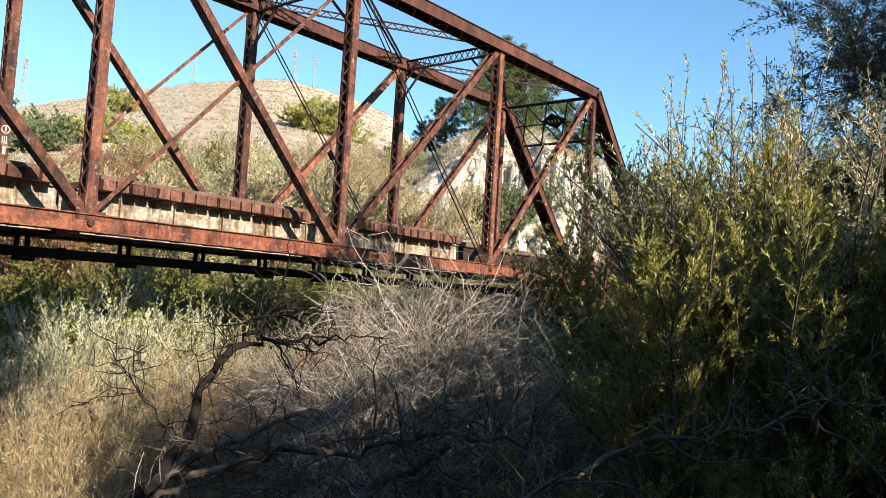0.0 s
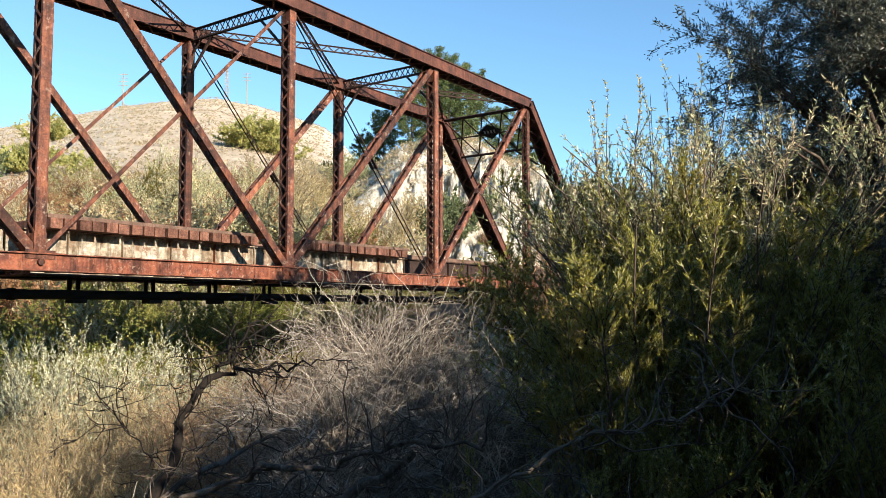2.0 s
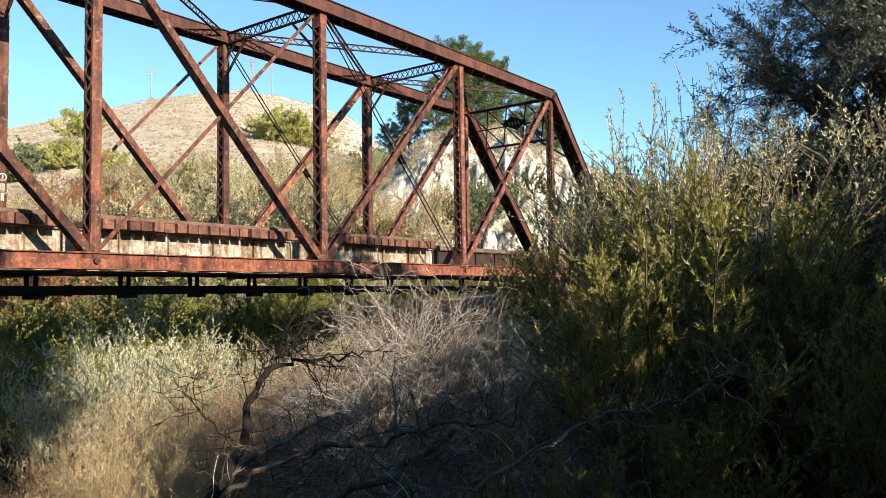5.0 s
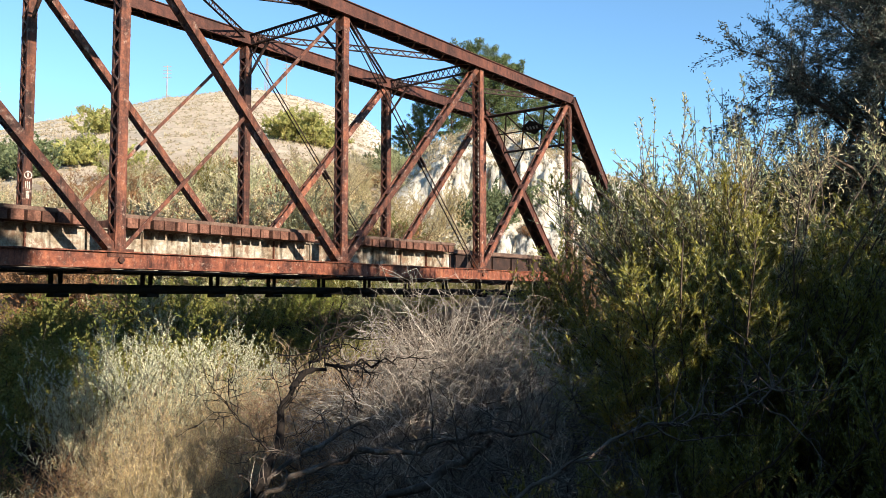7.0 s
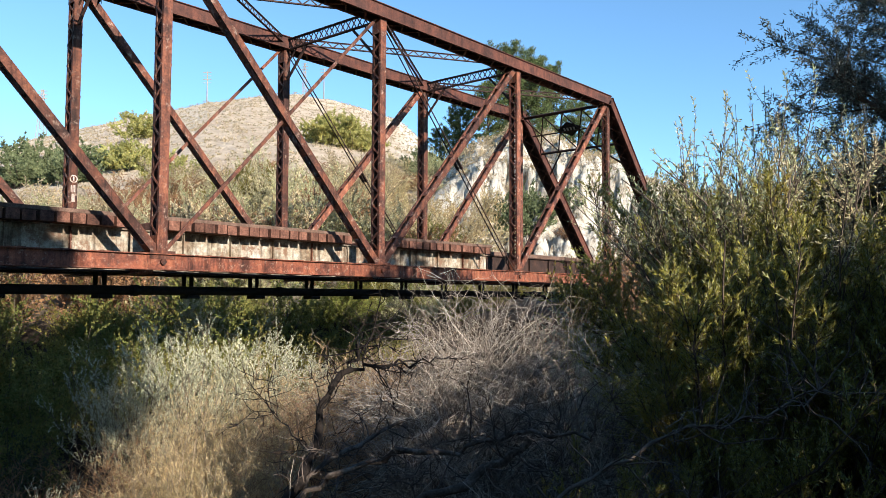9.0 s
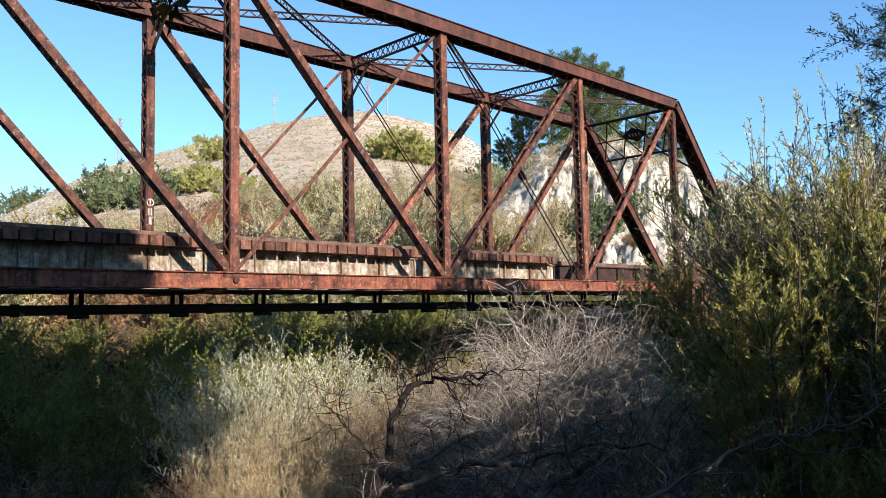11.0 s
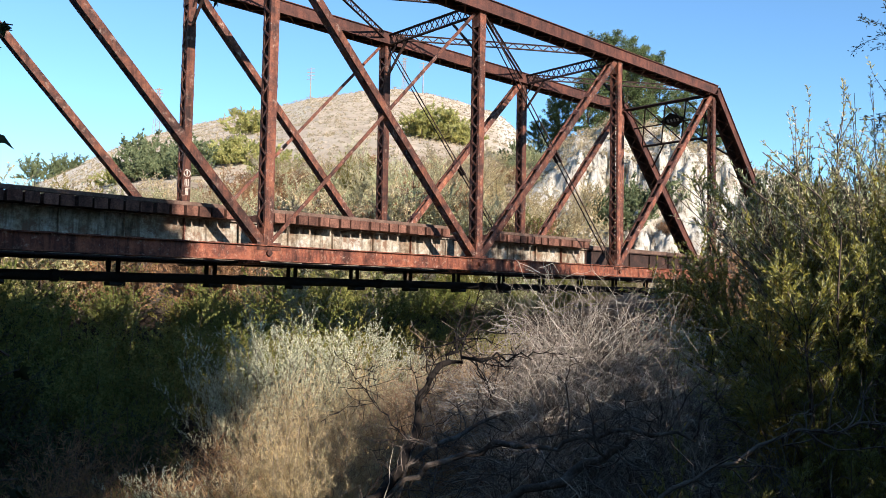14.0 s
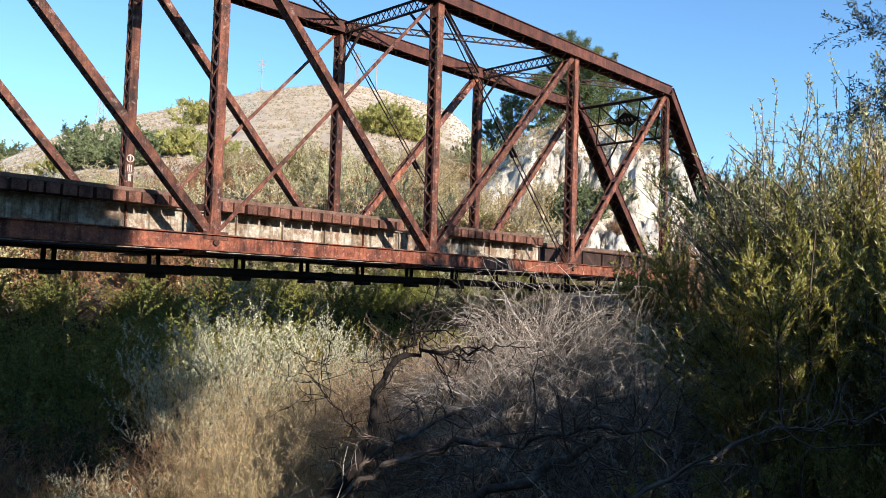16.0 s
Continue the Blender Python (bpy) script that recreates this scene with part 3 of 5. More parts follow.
# stringers with stiffeners, one span a panel
for i in range(-3, 3):
    for y, face in ((1.46, -1), (3.46, 1)):
        a, b = i * PANEL + 0.03, (i + 1) * PANEL - 0.03
        h, f, t = 0.535, 0.13, 0.028
        s = Shape().prism((a, y, 3.255), (b, y, 3.255), [(-f, h), (f, h), (f, h - t), (0.022, h - t), (0.022, h - 0.13), (0.01, h - 0.13), (0.01, -h + 0.13), (0.022, -h + 0.13), (0.022, -h + t), (f, -h + t), (f, -h),
                                                       (-f, -h), (-f, -h + t), (-0.022, -h + t), (-0.022, -h + 0.13), (-0.01, -h + 0.13), (-0.01, h - 0.13), (-0.022, h - 0.13), (-0.022, h - t), (-f, h - t)])
        paint = CREAM if i < 1 else RUST_DARK
        ob = part("stringer", s, paint, bridge, "cream-painted plate girder with rust stains" if i < 1 else "dark unpainted plate girder")
        for k in range(1, 5):
            x = a + (b - a) * k / 5
            t = Shape().box((x, y + face * 0.055, 2.75), (x, y + face * 0.055, 3.76), 0.09, 0.016, (1, 0, 0))
            t.box((x + 0.035, y + face * 0.016, 2.75), (x + 0.035, y + face * 0.016, 3.76), 0.01, 0.07, (1, 0, 0))
            part("stiffener", t, (CREAM if k % 4 else RUST) if i < 1 else RUST_DARK, ob)
        # dark strip: its tone stands in for the shade below the chord
        part("lower_flange", Shape().box((a, y, 2.69), (b, y, 2.69), 0.34, 0.05, bevel=0.01), RUST_DARK, ob)
        for x, g in ((a + 0.2, 1), (b - 0.2, -1)):
            t = Shape().box((x - 0.2, y + face * 0.022, 3.32), (x + 0.2, y + face * 0.022, 3.32), 0.02, 0.66)
            part("end_plate", t, paint, ob)

# ties and guard timbers
tie_rng = random.Random(4)
tie_mesh = Shape().box((0, -1.62, 0), (0, 1.62, 0), 0.30, 0.25, bevel=0.014).mesh("tie", TIMBER)
DECK = ((-3 * PANEL + 0.3, -PANEL - 0.25), (-PANEL + 0.75, -0.05), (2.05, 7.35))     # stretches that still carry ties
for a, b in DECK:
    for k in range(int((b - a) / 0.365)):
        ob = part("tie", tie_mesh, TIMBER, bridge)
        ob.location = (a + 0.16 + k * 0.365 + tie_rng.uniform(-0.012, 0.012), 2.46 + tie_rng.uniform(-0.035, 0.035), 3.79 + 0.125 + tie_rng.uniform(-0.008, 0.008))
        ob.rotation_euler = (0, 0, tie_rng.uniform(-0.01, 0.01))
    for y in (1.02, 3.90):
        n = max(1, round((b - a) / 5.0))
        for k in range(n):
            p, q = a + (b - a) * k / n, a + (b - a) * (k + 1) / n - 0.012
            part("guard_timber", Shape().box((p, y, 4.10 + tie_rng.uniform(-0.008, 0.008)), (q, y, 4.10 + tie_rng.uniform(-0.008, 0.008)), 0.18, 0.10, bevel=0.01), TIMBER_TOP, bridge, "weathered grey-brown guard timber")
for y in (1.46, 3.46):
    part("cap_timber", Shape().box((7.75, y, 3.872), (3 * PANEL, y, 3.872), 0.30, 0.16, bevel=0.015), TIMBER_TOP, bridge, "dark bare timber cap where the ties are gone")


def lattice_strut(p, q, high, up, name, double=True, pitch=0.28, angle=0.07):
    """Two pairs of angles with lattice bars between them."""
    p, q, up = Vector(p), Vector(q), Vector(up).normalized()
    ob = None
    for e in (-1, 1):
        k = angle * 0.8
        tee = [(-k, 0), (k, 0), (k, -0.018 * e), (0.009, -0.018 * e), (0.009, -angle * e), (-0.009, -angle * e), (-0.009, -0.018 * e), (-k, -0.018 * e)]
        c = part("flange" if ob else name, Shape().prism(p + up * e * high / 2, q + up * e * high / 2, tee, up), RUST_DARK, ob or bridge)
        ob = ob or c
    laced(zigzag(p, q, up * (high / 2 - 0.02), pitch, 0.04, 0.01, double), RUST_DARK, ob, True)
    return ob


for i in (-1, 0, 1):
    x = i * PANEL
    lattice_strut((x, 0.25, TOP_Z - 0.05), (x, WIDE - 0.25, TOP_Z - 0.05), 0.42, (0, 0, 1), "top_strut")
    for y, g in ((0.2, 1), (WIDE - 0.2, -1)):
        s = Shape().box((x, y, TOP_Z - 1.35), (x, y + g * 1.05, TOP_Z - 0.27), 0.07, 0.07)
        s.box((x, y, TOP_Z - 0.75), (x, y + g * 0.5, TOP_Z - 0.27), 0.04, 0.04)
        part("knee_brace", s, RUST_DARK, bridge)
for i in range(-2, 2):
    for a, b in ((0.22, WIDE - 0.22), (WIDE - 0.22, 0.22)):
        z = TOP_Z + (0.10 if a < b else 0.14)
        lattice_strut((i * PANEL + 0.25, a, z), ((i + 1) * PANEL - 0.25, b, z), 0.24, (0, 0, 1), "top_lateral", False, 0.24, 0.05)

# portal bracing in the plane of the end posts
for g in (-1, 1):
    hip = Vector((g * HIP[g], 0, TOP_Z))
    down = (Vector((g * 3 * PANEL, 0, CHORD_Z)) - hip).normalized()
    at = lambda y, v: hip + down * v + Vector((0, y, 0))
    nrm = down.cross(Vector((0, 1, 0)))
    for v, w in ((0.15, 0.14), (2.35, 0.10)):
        part("portal_strut", Shape().box(at(0.2, v), at(WIDE - 0.2, v), w, 0.07, nrm), RUST_DARK, bridge)
    y0, y1, n = 0.25, WIDE - 0.25, 4
    w = (y1 - y0) / n
    for k in range(n):
        for a, b in ((0.2, 2.3), (2.3, 0.2)):
            part("portal_lattice_bar", Shape().box(at(y0 + k * w, a), at(y0 + (k + 1) * w, b), 0.06, 0.03, nrm), RUST_DARK, bridge)
    part("portal_rail", Shape().box(at(0.25, 1.25), at(WIDE - 0.25, 1.25), 0.06, 0.03, nrm), RUST_DARK, bridge)
    for y, e in ((0.22, 1), (WIDE - 0.22, -1)):
        part("knee_brace", Shape().box(at(y, 3.7), at(y + e * 1.25, 2.38), 0.08, 0.05, nrm), RUST_DARK, bridge)
    c = at(WIDE / 2, 1.15) + nrm * 0.05
    s = Shape()
    s.v = [tuple(c + down * a + Vector((0, b, 0)) + nrm * h) for h in (-0.015, 0.015) for a, b in ((-0.42, 0), (0, 0.72), (0.42, 0), (0, -0.72))]
    s.f = [(0, 1, 2, 3), (7, 6, 5, 4), (0, 4, 5, 1), (1, 5, 6, 2), (2, 6, 7, 3), (3, 7, 4, 0)]
    plate = part("name_plate", s, DARK_PIPE, bridge, "black diamond plate with faint pale lettering")
    for k in range(4):
        for e in (-1, 1):
            m = c + Vector((0, -0.27 + 0.18 * k, 0)) + nrm * e * 0.022
            part("letter_bar", Shape().box(m - down * 0.08, m + down * 0.08, 0.09, 0.008, nrm), CONCRETE, plate)

# painted mark on a far post: a ring and bars
mark = Shape()
mx, my, mz = -PANEL, WIDE - 0.215, 5.42
n = 20
for k in range(n):
    a, b = 2 * math.pi * k / n, 2 * math.pi * (k + 1) / n
    mark.box((mx + 0.10 * math.cos(a), my, mz + 0.10 * math.sin(a)), (mx + 0.10 * math.cos(b), my, mz + 0.10 * math.sin(b)), 0.006, 0.03, (math.cos(a), 0, math.sin(a)))
mark.box((mx, my, mz - 0.07), (mx, my, mz + 0.07), 0.006, 0.04, (1, 0, 0))
for k in range(3):
    mark.box((mx - 0.06 + 0.05 * k, my, mz - 0.38), (mx - 0.06 + 0.05 * k, my, mz - 0.18), 0.006, 0.028, (1, 0, 0))
mark.box((mx, my, mz - 0.66), (mx, my, mz - 0.45), 0.006, 0.09, (1, 0, 0))
part("painted_mark", mark, PAINT_WHITE, bridge, "white painted ring and bars on the post")

# pipe hung under the deck
pipe = thing("hung_pipe", (0, 2.0, 2.22), "dark pipe hung on paired straps beneath the bridge deck", "pipe")
P_Y, P_Z = 2.0, 0.0
pipe_shape = Shape().tube([(-24, 0, 0), (24, 0, 0)], [0.125, 0.125], 16)
part("pipe_run", pipe_shape, DARK_PIPE, pipe, smooth=True)
for x in (-15.9, -13.3, -10.6, -8.0, -5.45, -3.2, -1.0, 1.2, 3.5, 5.8, 8.2, 10.6, 13.0, 15.4, 17.8):
    h = part("hanger", Shape().box((-0.19, 0, -0.17), (0.19, 0, -0.17), 0.40, 0.10, bevel=0.02), DARK_PIPE, pipe)
    h.location = (x, 0, 0)
    for g in (-1, 1):
        part("strap", Shape().box((g * 0.12, 0.14, -0.13), (g * 0.12, 0.14, 0.46), 0.06, 0.10, (1, 0, 0)), DARK_PIPE, h)
for x in (-18, -12.1, -7.2, -2.4, 2.3, 7.0, 11.8, 16.5):
    part("collar", Shape().tube([(x, 0, 0), (x + 0.16, 0, 0)], [0.155, 0.155], 16, True), DARK_PIPE, pipe, smooth=False)

# abutments that carry both ends
for g in (-1, 1):
    s = Shape().box((g * 22.2, 2.46, 0.75), (g * 24.0, 2.46, 0.75), 7.4, 3.8, bevel=0.05)
    tagged(part("abutment", s, CONCRETE), "weathered concrete bridge abutment in the bank", "abutment", kind="structure")


# ---------------------------------------------------------------- plants
def grown(rng, p, d, length, n=6, bend=0.25, lift=0.0, sag=0.0):
    """A curved line that starts at p along d."""
    p, d = np.array(p, float), np.array(d, float)
    d /= np.linalg.norm(d)
    pts = [p]
    for k in range(n):
        d = d + rng.normal(size=3) * bend / n ** 0.5 + np.array((0, 0, (lift - sag * k / n) / n))
        d /= np.linalg.norm(d)
        p = p + d * length / n
        pts.append(p)
    return np.array(pts)


def tapered(r0, r1, n):
    return [r0 + (r1 - r0) * k / (n - 1) for k in range(n)]


def along(rng, pts, n, lo=0.1, hi=1.0):
    """n places on a line, with the line's direction there."""
    t = rng.uniform(lo, hi, n) * (len(pts) - 1)
    i = np.minimum(t.astype(int), len(pts) - 2)
    f = (t - i)[:, None]
    return pts[i] * (1 - f) + pts[i + 1] * f, pts[i + 1] - pts[i]


def shrub(name, seed, height, spread, stems, shoots, per_shoot, leaf, leaf_mat, wood_mat, label, category, group="",
          upright=0.6, shoot_len=0.6, low=0.15, droop=0.0, stem_r=0.025, leaf_lean=0.9, twig=3, tip=0.0, even=(0.55, 1.1)):
    """A shrub of many stems: arching stems, side shoots, leaves along every shoot."""
    rng = np.random.default_rng(seed)
    ob = thing(name, (0, 0, 0), label, category, group)
    wood = Shape()
    LP, LD = [], []
    for k in range(stems):
        a = rng.uniform(0, 2 * np.pi)
        out = rng.uniform(0.05, 1.0) ** 0.6
        base = np.array((np.cos(a), np.sin(a), 0)) * spread * 0.25 * out
        d = np.array((np.cos(a) * out * (1 - upright) * 1.6, np.sin(a) * out * (1 - upright) * 1.6, 1.0))
        ln = height * rng.uniform(*even) * (1.0 - 0.2 * out)
        pts = grown(rng, base + np.array((0, 0, -0.1)), d, ln, 7, 0.45, 0.1, droop)
        r = stem_r * rng.uniform(0.6, 1.3)
        wood.tube(pts, tapered(r, r * 0.25, len(pts)), 4)
        SP, SD = along(rng, pts, shoots, low, 1.0)
        for p, q in zip(SP, SD):
            b = rng.uniform(0, 2 * np.pi)
            o = np.array((np.cos(b), np.sin(b), rng.uniform(-0.2, 0.7) + tip))
            sh = grown(rng, p, q / (np.linalg.norm(q) + 1e-9) * 0.7 + o * 0.9, shoot_len * rng.uniform(0.5, 1.3), max(twig, 2), 0.35, 0.3, droop)
            if twig:
                wood.tube(sh, tapered(r * 0.28, r * 0.1, len(sh)), 3)
            if per_shoot:
                P, D = along(rng, sh, per_shoot, 0.05, 1.0)
                LP.append(P)
                LD.append(unit(D) + unit(rng.normal(size=D.shape)) * leaf_lean)
    wood_ob = part("branchwork", wood, wood_mat, ob, smooth=True)
    if not twig:
        tagged(wood_ob, kind="stuff")
    if LP:
        part("foliage", leaves("foliage", np.vstack(LP), np.vstack(LD), leaf[0], leaf[1], leaf_mat, rng), leaf_mat, ob)
    return ob


def put(ob, x, y, turn=0.0, size=1.0, sink=0.0, z=None, tall=1.0):
    m = pose(x, y, float(ground_z(x, y)) - sink if z is None else z, 0, 0, turn)
    c = copy_thing(ob, m)
    c.scale = (size, size, size * tall)
    return c


def away(ob):
    """Takes a pattern plant out again, with its parts."""
    for o in (*ob.children_recursive, ob):
        bpy.data.objects.remove(o)


def tree(name, seed, height, crown_r, trunk_r, leaf, per_twig, leaf_mat, bark, label, category, group="", limbs=9, first=0.3, twigs=26, droop=0.2, at=(0, 0, 0), rise=0.5, fine=True):
    """A tapered trunk, limbs that fork twice, and leaves along the twigs."""
    rng = np.random.default_rng(seed)
    ob = thing(name, at, label, category, group)
    wood = Shape()
    trunk = grown(rng, (0, 0, -0.2), (rng.normal() * 0.08, rng.normal() * 0.08, 1), height * 0.92, 9, 0.16, 0.2)
    wood.tube(trunk, tapered(trunk_r, trunk_r * 0.15, len(trunk)), 9)
    LP, LD = [], []
    for k in range(limbs):
        t = first + (0.98 - first) * (k + rng.uniform(0, 0.8)) / limbs
        i = min(int(t * (len(trunk) - 1)), len(trunk) - 2)
        p = trunk[i] + (trunk[i + 1] - trunk[i]) * (t * (len(trunk) - 1) - i)
        a = k * 2.4 + rng.uniform(-0.5, 0.5)
        ln = crown_r * (1.15 - 0.6 * max(0, t - 0.45) / 0.55) * rng.uniform(0.75, 1.15)
        limb = grown(rng, p, (np.cos(a), np.sin(a), rise * rng.uniform(0.5, 1.5)), ln, 6, 0.4, 0.3, droop)
        r = trunk_r * 0.42 * (1.1 - t * 0.6)
        wood.tube(limb, tapered(r, r * 0.2, len(limb)), 6)
        for p2, d2 in zip(*along(rng, limb, 7, 0.2, 1.0)):
            b = grown(rng, p2, unit(d2[None])[0] + rng.normal(size=3) * 0.8, ln * rng.uniform(0.3, 0.55), 5, 0.45, 0.1, droop)
            wood.tube(b, tapered(r * 0.3, r * 0.08, len(b)), 4)
            for p3, d3 in zip(*along(rng, b, twigs // 7 + 2, 0.15, 1.0)):
                tw = grown(rng, p3, unit(d3[None])[0] + rng.normal(size=3) * 0.9, crown_r * 0.22 * rng.uniform(0.6, 1.3), 3, 0.4, 0, droop)
                if fine:
                    wood.tube(tw, tapered(r * 0.09, r * 0.04, len(tw)), 3)
                P, D = along(rng, tw, per_twig, 0.0, 1.0)
                LP.append(P + rng.normal(size=P.shape) * 0.03)
                LD.append(unit(D) + unit(rng.normal(size=D.shape)) * 1.1)
    part("trunk", wood, bark, ob, smooth=True)
    part("crown", leaves("crown", np.vstack(LP), np.vstack(LD), leaf[0], leaf[1], leaf_mat, rng), leaf_mat, ob)
    return ob


def pine(name, seed, height, radius, label):
    """A pine: whorls of branches with tufts of needles."""
    rng = np.random.default_rng(seed)
    ob = thing(name, (0, 0, 0), label, "pine tree", "pines on the cliff top")
    wood = Shape()
    wood.tube([(0, 0, -0.5), (0.05, 0, height * 0.5), (0, 0.1, height)], [height * 0.022, height * 0.015, 0.03], 8)
    LP, LD = [], []
    for k in range(54):
        t = 0.14 + 0.83 * (k + rng.uniform(-1, 1)) / 54
        a = k * 2.39 + rng.uniform(-0.5, 0.5)
        ln = radius * max(0.05, 1 - ((t - 0.52) / 0.5) ** 2) ** 0.5 * rng.uniform(0.6, 1.15) + 0.3
        b = grown(rng, (0, 0, t * height), (np.cos(a), np.sin(a), 0.1 + t * 0.7), ln, 5, 0.3, 0.6)
        wood.tube(b, tapered(0.07 * (1.2 - t), 0.02, len(b)), 4)
        for c in along(rng, b, 7, 0.3, 1.0)[0]:
            n = 84
            d = unit(rng.normal(size=(n, 3)) + np.array((0, 0, 0.5)))
            LP.append(c + rng.normal(size=3) * 0.15 + d * rng.uniform(0.0, 0.5, (n, 1)) * (0.42 + 0.04 * height))
            LD.append(d + np.array((0, 0, 0.3)))
    part("trunk", wood, BARK, ob, smooth=True)
    part("crown", leaves("crown", np.vstack(LP), np.vstack(LD), 0.24, 0.085, NEEDLES, rng), NEEDLES, ob)
    return ob


def scatter(name, seed, P, D, length, width, material, label, category):
    rng = np.random.default_rng(seed)
    return tagged(new(name, leaves(name, P, D, length, width, material, rng, 0.1)), label, category, kind="stuff")


# --- far hill: low scrub, bushes, pines, poles
def polar(az, r):
    return STAND[0] + r * np.cos(np.radians(az)), STAND[1] + r * np.sin(np.radians(az))


def hill_scrub():
    rng = np.random.default_rng(21)
    P, D = [], []
    az, r = rng.uniform(20, 78, 9500), 60 + 192 * rng.uniform(0, 1, 9500) ** 0.75
    x, y = polar(az, r)
    z = ground_z(x, y)
    for a, b, c, rr in zip(x, y, z, r):
        n, s = 12, rng.uniform(0.15, 1.0) ** 1.8 * (0.6 + rr / 220)
        d = unit(rng.normal(size=(n, 3)) + np.array((0, 0, 0.6)))
        P.append(np.array((a, b, c)) + d * rng.uniform(0, 0.6, (n, 1)) * s * np.array((1, 1, 0.7)))
        D.append(d)
    scatter("hill_scrub", 22, np.vstack(P), np.vstack(D), 0.24, 0.2, SCRUB, "low dry grey-brown scrub dotted over the hillside", "scrub")


def cliff_scrub():
    rng = np.random.default_rng(23)
    P, D = [], []
    az, r = rng.uniform(18, 43, 1500), 50 + 40 * rng.uniform(0, 1, 1500) ** 0.6
    keep = (r > 67) | (rng.uniform(0, 1, 1500) < 0.4)      # few plants hold on the face itself
    x, y = polar(az[keep], r[keep])
    for a, b, c in zip(x, y, ground_z(x, y)):
        n, s = 44, rng.uniform(0.25, 0.95)
        d = unit(rng.normal(size=(n, 3)) + np.array((0, 0, 0.5)))
        P.append(np.array((a, b, c)) + d * rng.uniform(0, 1, (n, 1)) * s)
        D.append(d)
    scatter("cliff_scrub", 24, np.vstack(P), np.vstack(D), 0.22, 0.085, SCRUB, "brown and olive scrub clinging to the pale cliff", "scrub")


hill_scrub()
cliff_scrub()

far_bush = shrub("far_bush", 31, 4.0, 5.0, 20, 14, 30, (0.26, 0.16), HILLGREEN, BARK, "rounded green bush on the dry hillside", "bush", "bushes on the hillside", 0.35, 1.0, twig=0)
for az, r, s in ((49.4, 113, 1.05), (48.4, 112, 1.35), (47.4, 113, 1.4), (46.5, 114, 1.1), (61.8, 140, 1.3), (62.6, 92, 1.0), (63.6, 94, 0.8), (62.7, 248, 0.75), (59.9, 80, 0.9), (70.6, 100, 0.7)):
    x, y = polar(az, r)
    put(far_bush, x, y, az * 37, s, 0.3 * s)
away(far_bush)
oak_bush = shrub("oak_bush", 32, 4.4, 4.6, 22, 14, 30, (0.24, 0.15), OAKLEAF, BARK, "dense grey-green oak bush on the hillside", "bush", "bushes on the hillside", 0.4, 1.0, twig=0)
for az, r, s in ((67.4, 100, 1.45), (68.2, 104, 1.3), (66.6, 88, 1.1), (68.9, 92, 1.0), (74.6, 225, 2.0), (73.6, 228, 1.6), (79.5, 75, 1.3), (82.0, 80, 1.5), (78.2, 90, 1.1), (41.5, 92, 0.9), (33.0, 62, 0.8), (34.2, 60, 0.9)):
    x, y = polar(az, r)
    put(oak_bush, x, y, az * 53, s, 0.3 * s)
away(oak_bush)

pine_a = pine("pine_tree", 41, 14.5, 4.6, "tall green pine with open whorled branches")
pine_b = pine("pine_tree", 43, 10.0, 4.2, "rounded dark green pine")
for ob, az, r, s in ((pine_a, 35.4, 92, 0.88), (pine_b, 34.3, 91, 1.05), (pine_b, 33.0, 96, 1.12), (pine_b, 39.1, 98, 0.72), (pine_b, 37.0, 90, 0.72), (pine_b, 40.6, 104, 0.5), (pine_a, 30.4, 105, 0.7), (pine_b, 28.6, 100, 0.75)):
    x, y = polar(az, r)
    put(ob, x, y, az * 31, s, 0.2)
away(pine_a)
away(pine_b)


def pole(az, r, top, arms, lattice=False):
    x, y = polar(az, r)
    z = float(ground_z(x, y))
    height = 1.8 + top * r - z
    ob = thing("utility_pole", (x, y, z), "grey utility pole with crossarms on the ridge", "utility pole", "poles along the ridge")
    ob.rotation_euler = (0, 0, radians(az + 70))
    if lattice:
        s = Shape()
        for a in (-1, 1):
            for b in (-1, 1):
                s.box((a * 1.2, b * 1.2, -0.5), (a * 0.25, b * 0.25, height), 0.12, 0.12)
        for k in range(9):
            z0, z1 = height * k / 9, height * (k + 1) / 9
            w0, w1 = 1.2 - 0.95 * k / 9, 1.2 - 0.95 * (k + 1) / 9
            for b in (-1, 1):
                s.box((-w0, b * w0, z0), (w1, b * w1, z1), 0.07, 0.07)
                s.box((w0, b * w0, z0), (-w1, b * w1, z1), 0.07, 0.07)
        part("mast", s, CONCRETE, ob)
    else:
        part("mast", Shape().tube([(0, 0, -0.5), (0, 0, height)], [0.2, 0.13], 7, True), CONCRETE, ob)
    for k in range(arms):
        part("crossarm", Shape().box((-1.3, 0, height - 0.4 - k * 1.1), (1.3, 0, height - 0.4 - k * 1.1), 0.14, 0.16), CONCRETE, ob)
    return ob


pole(57.4, 252, 0.281, 4)
pole(49.2, 252, 0.295, 3)
pole(67.8, 252, 0.239, 3, True)
pole(50.6, 300, 0.300, 3, True)

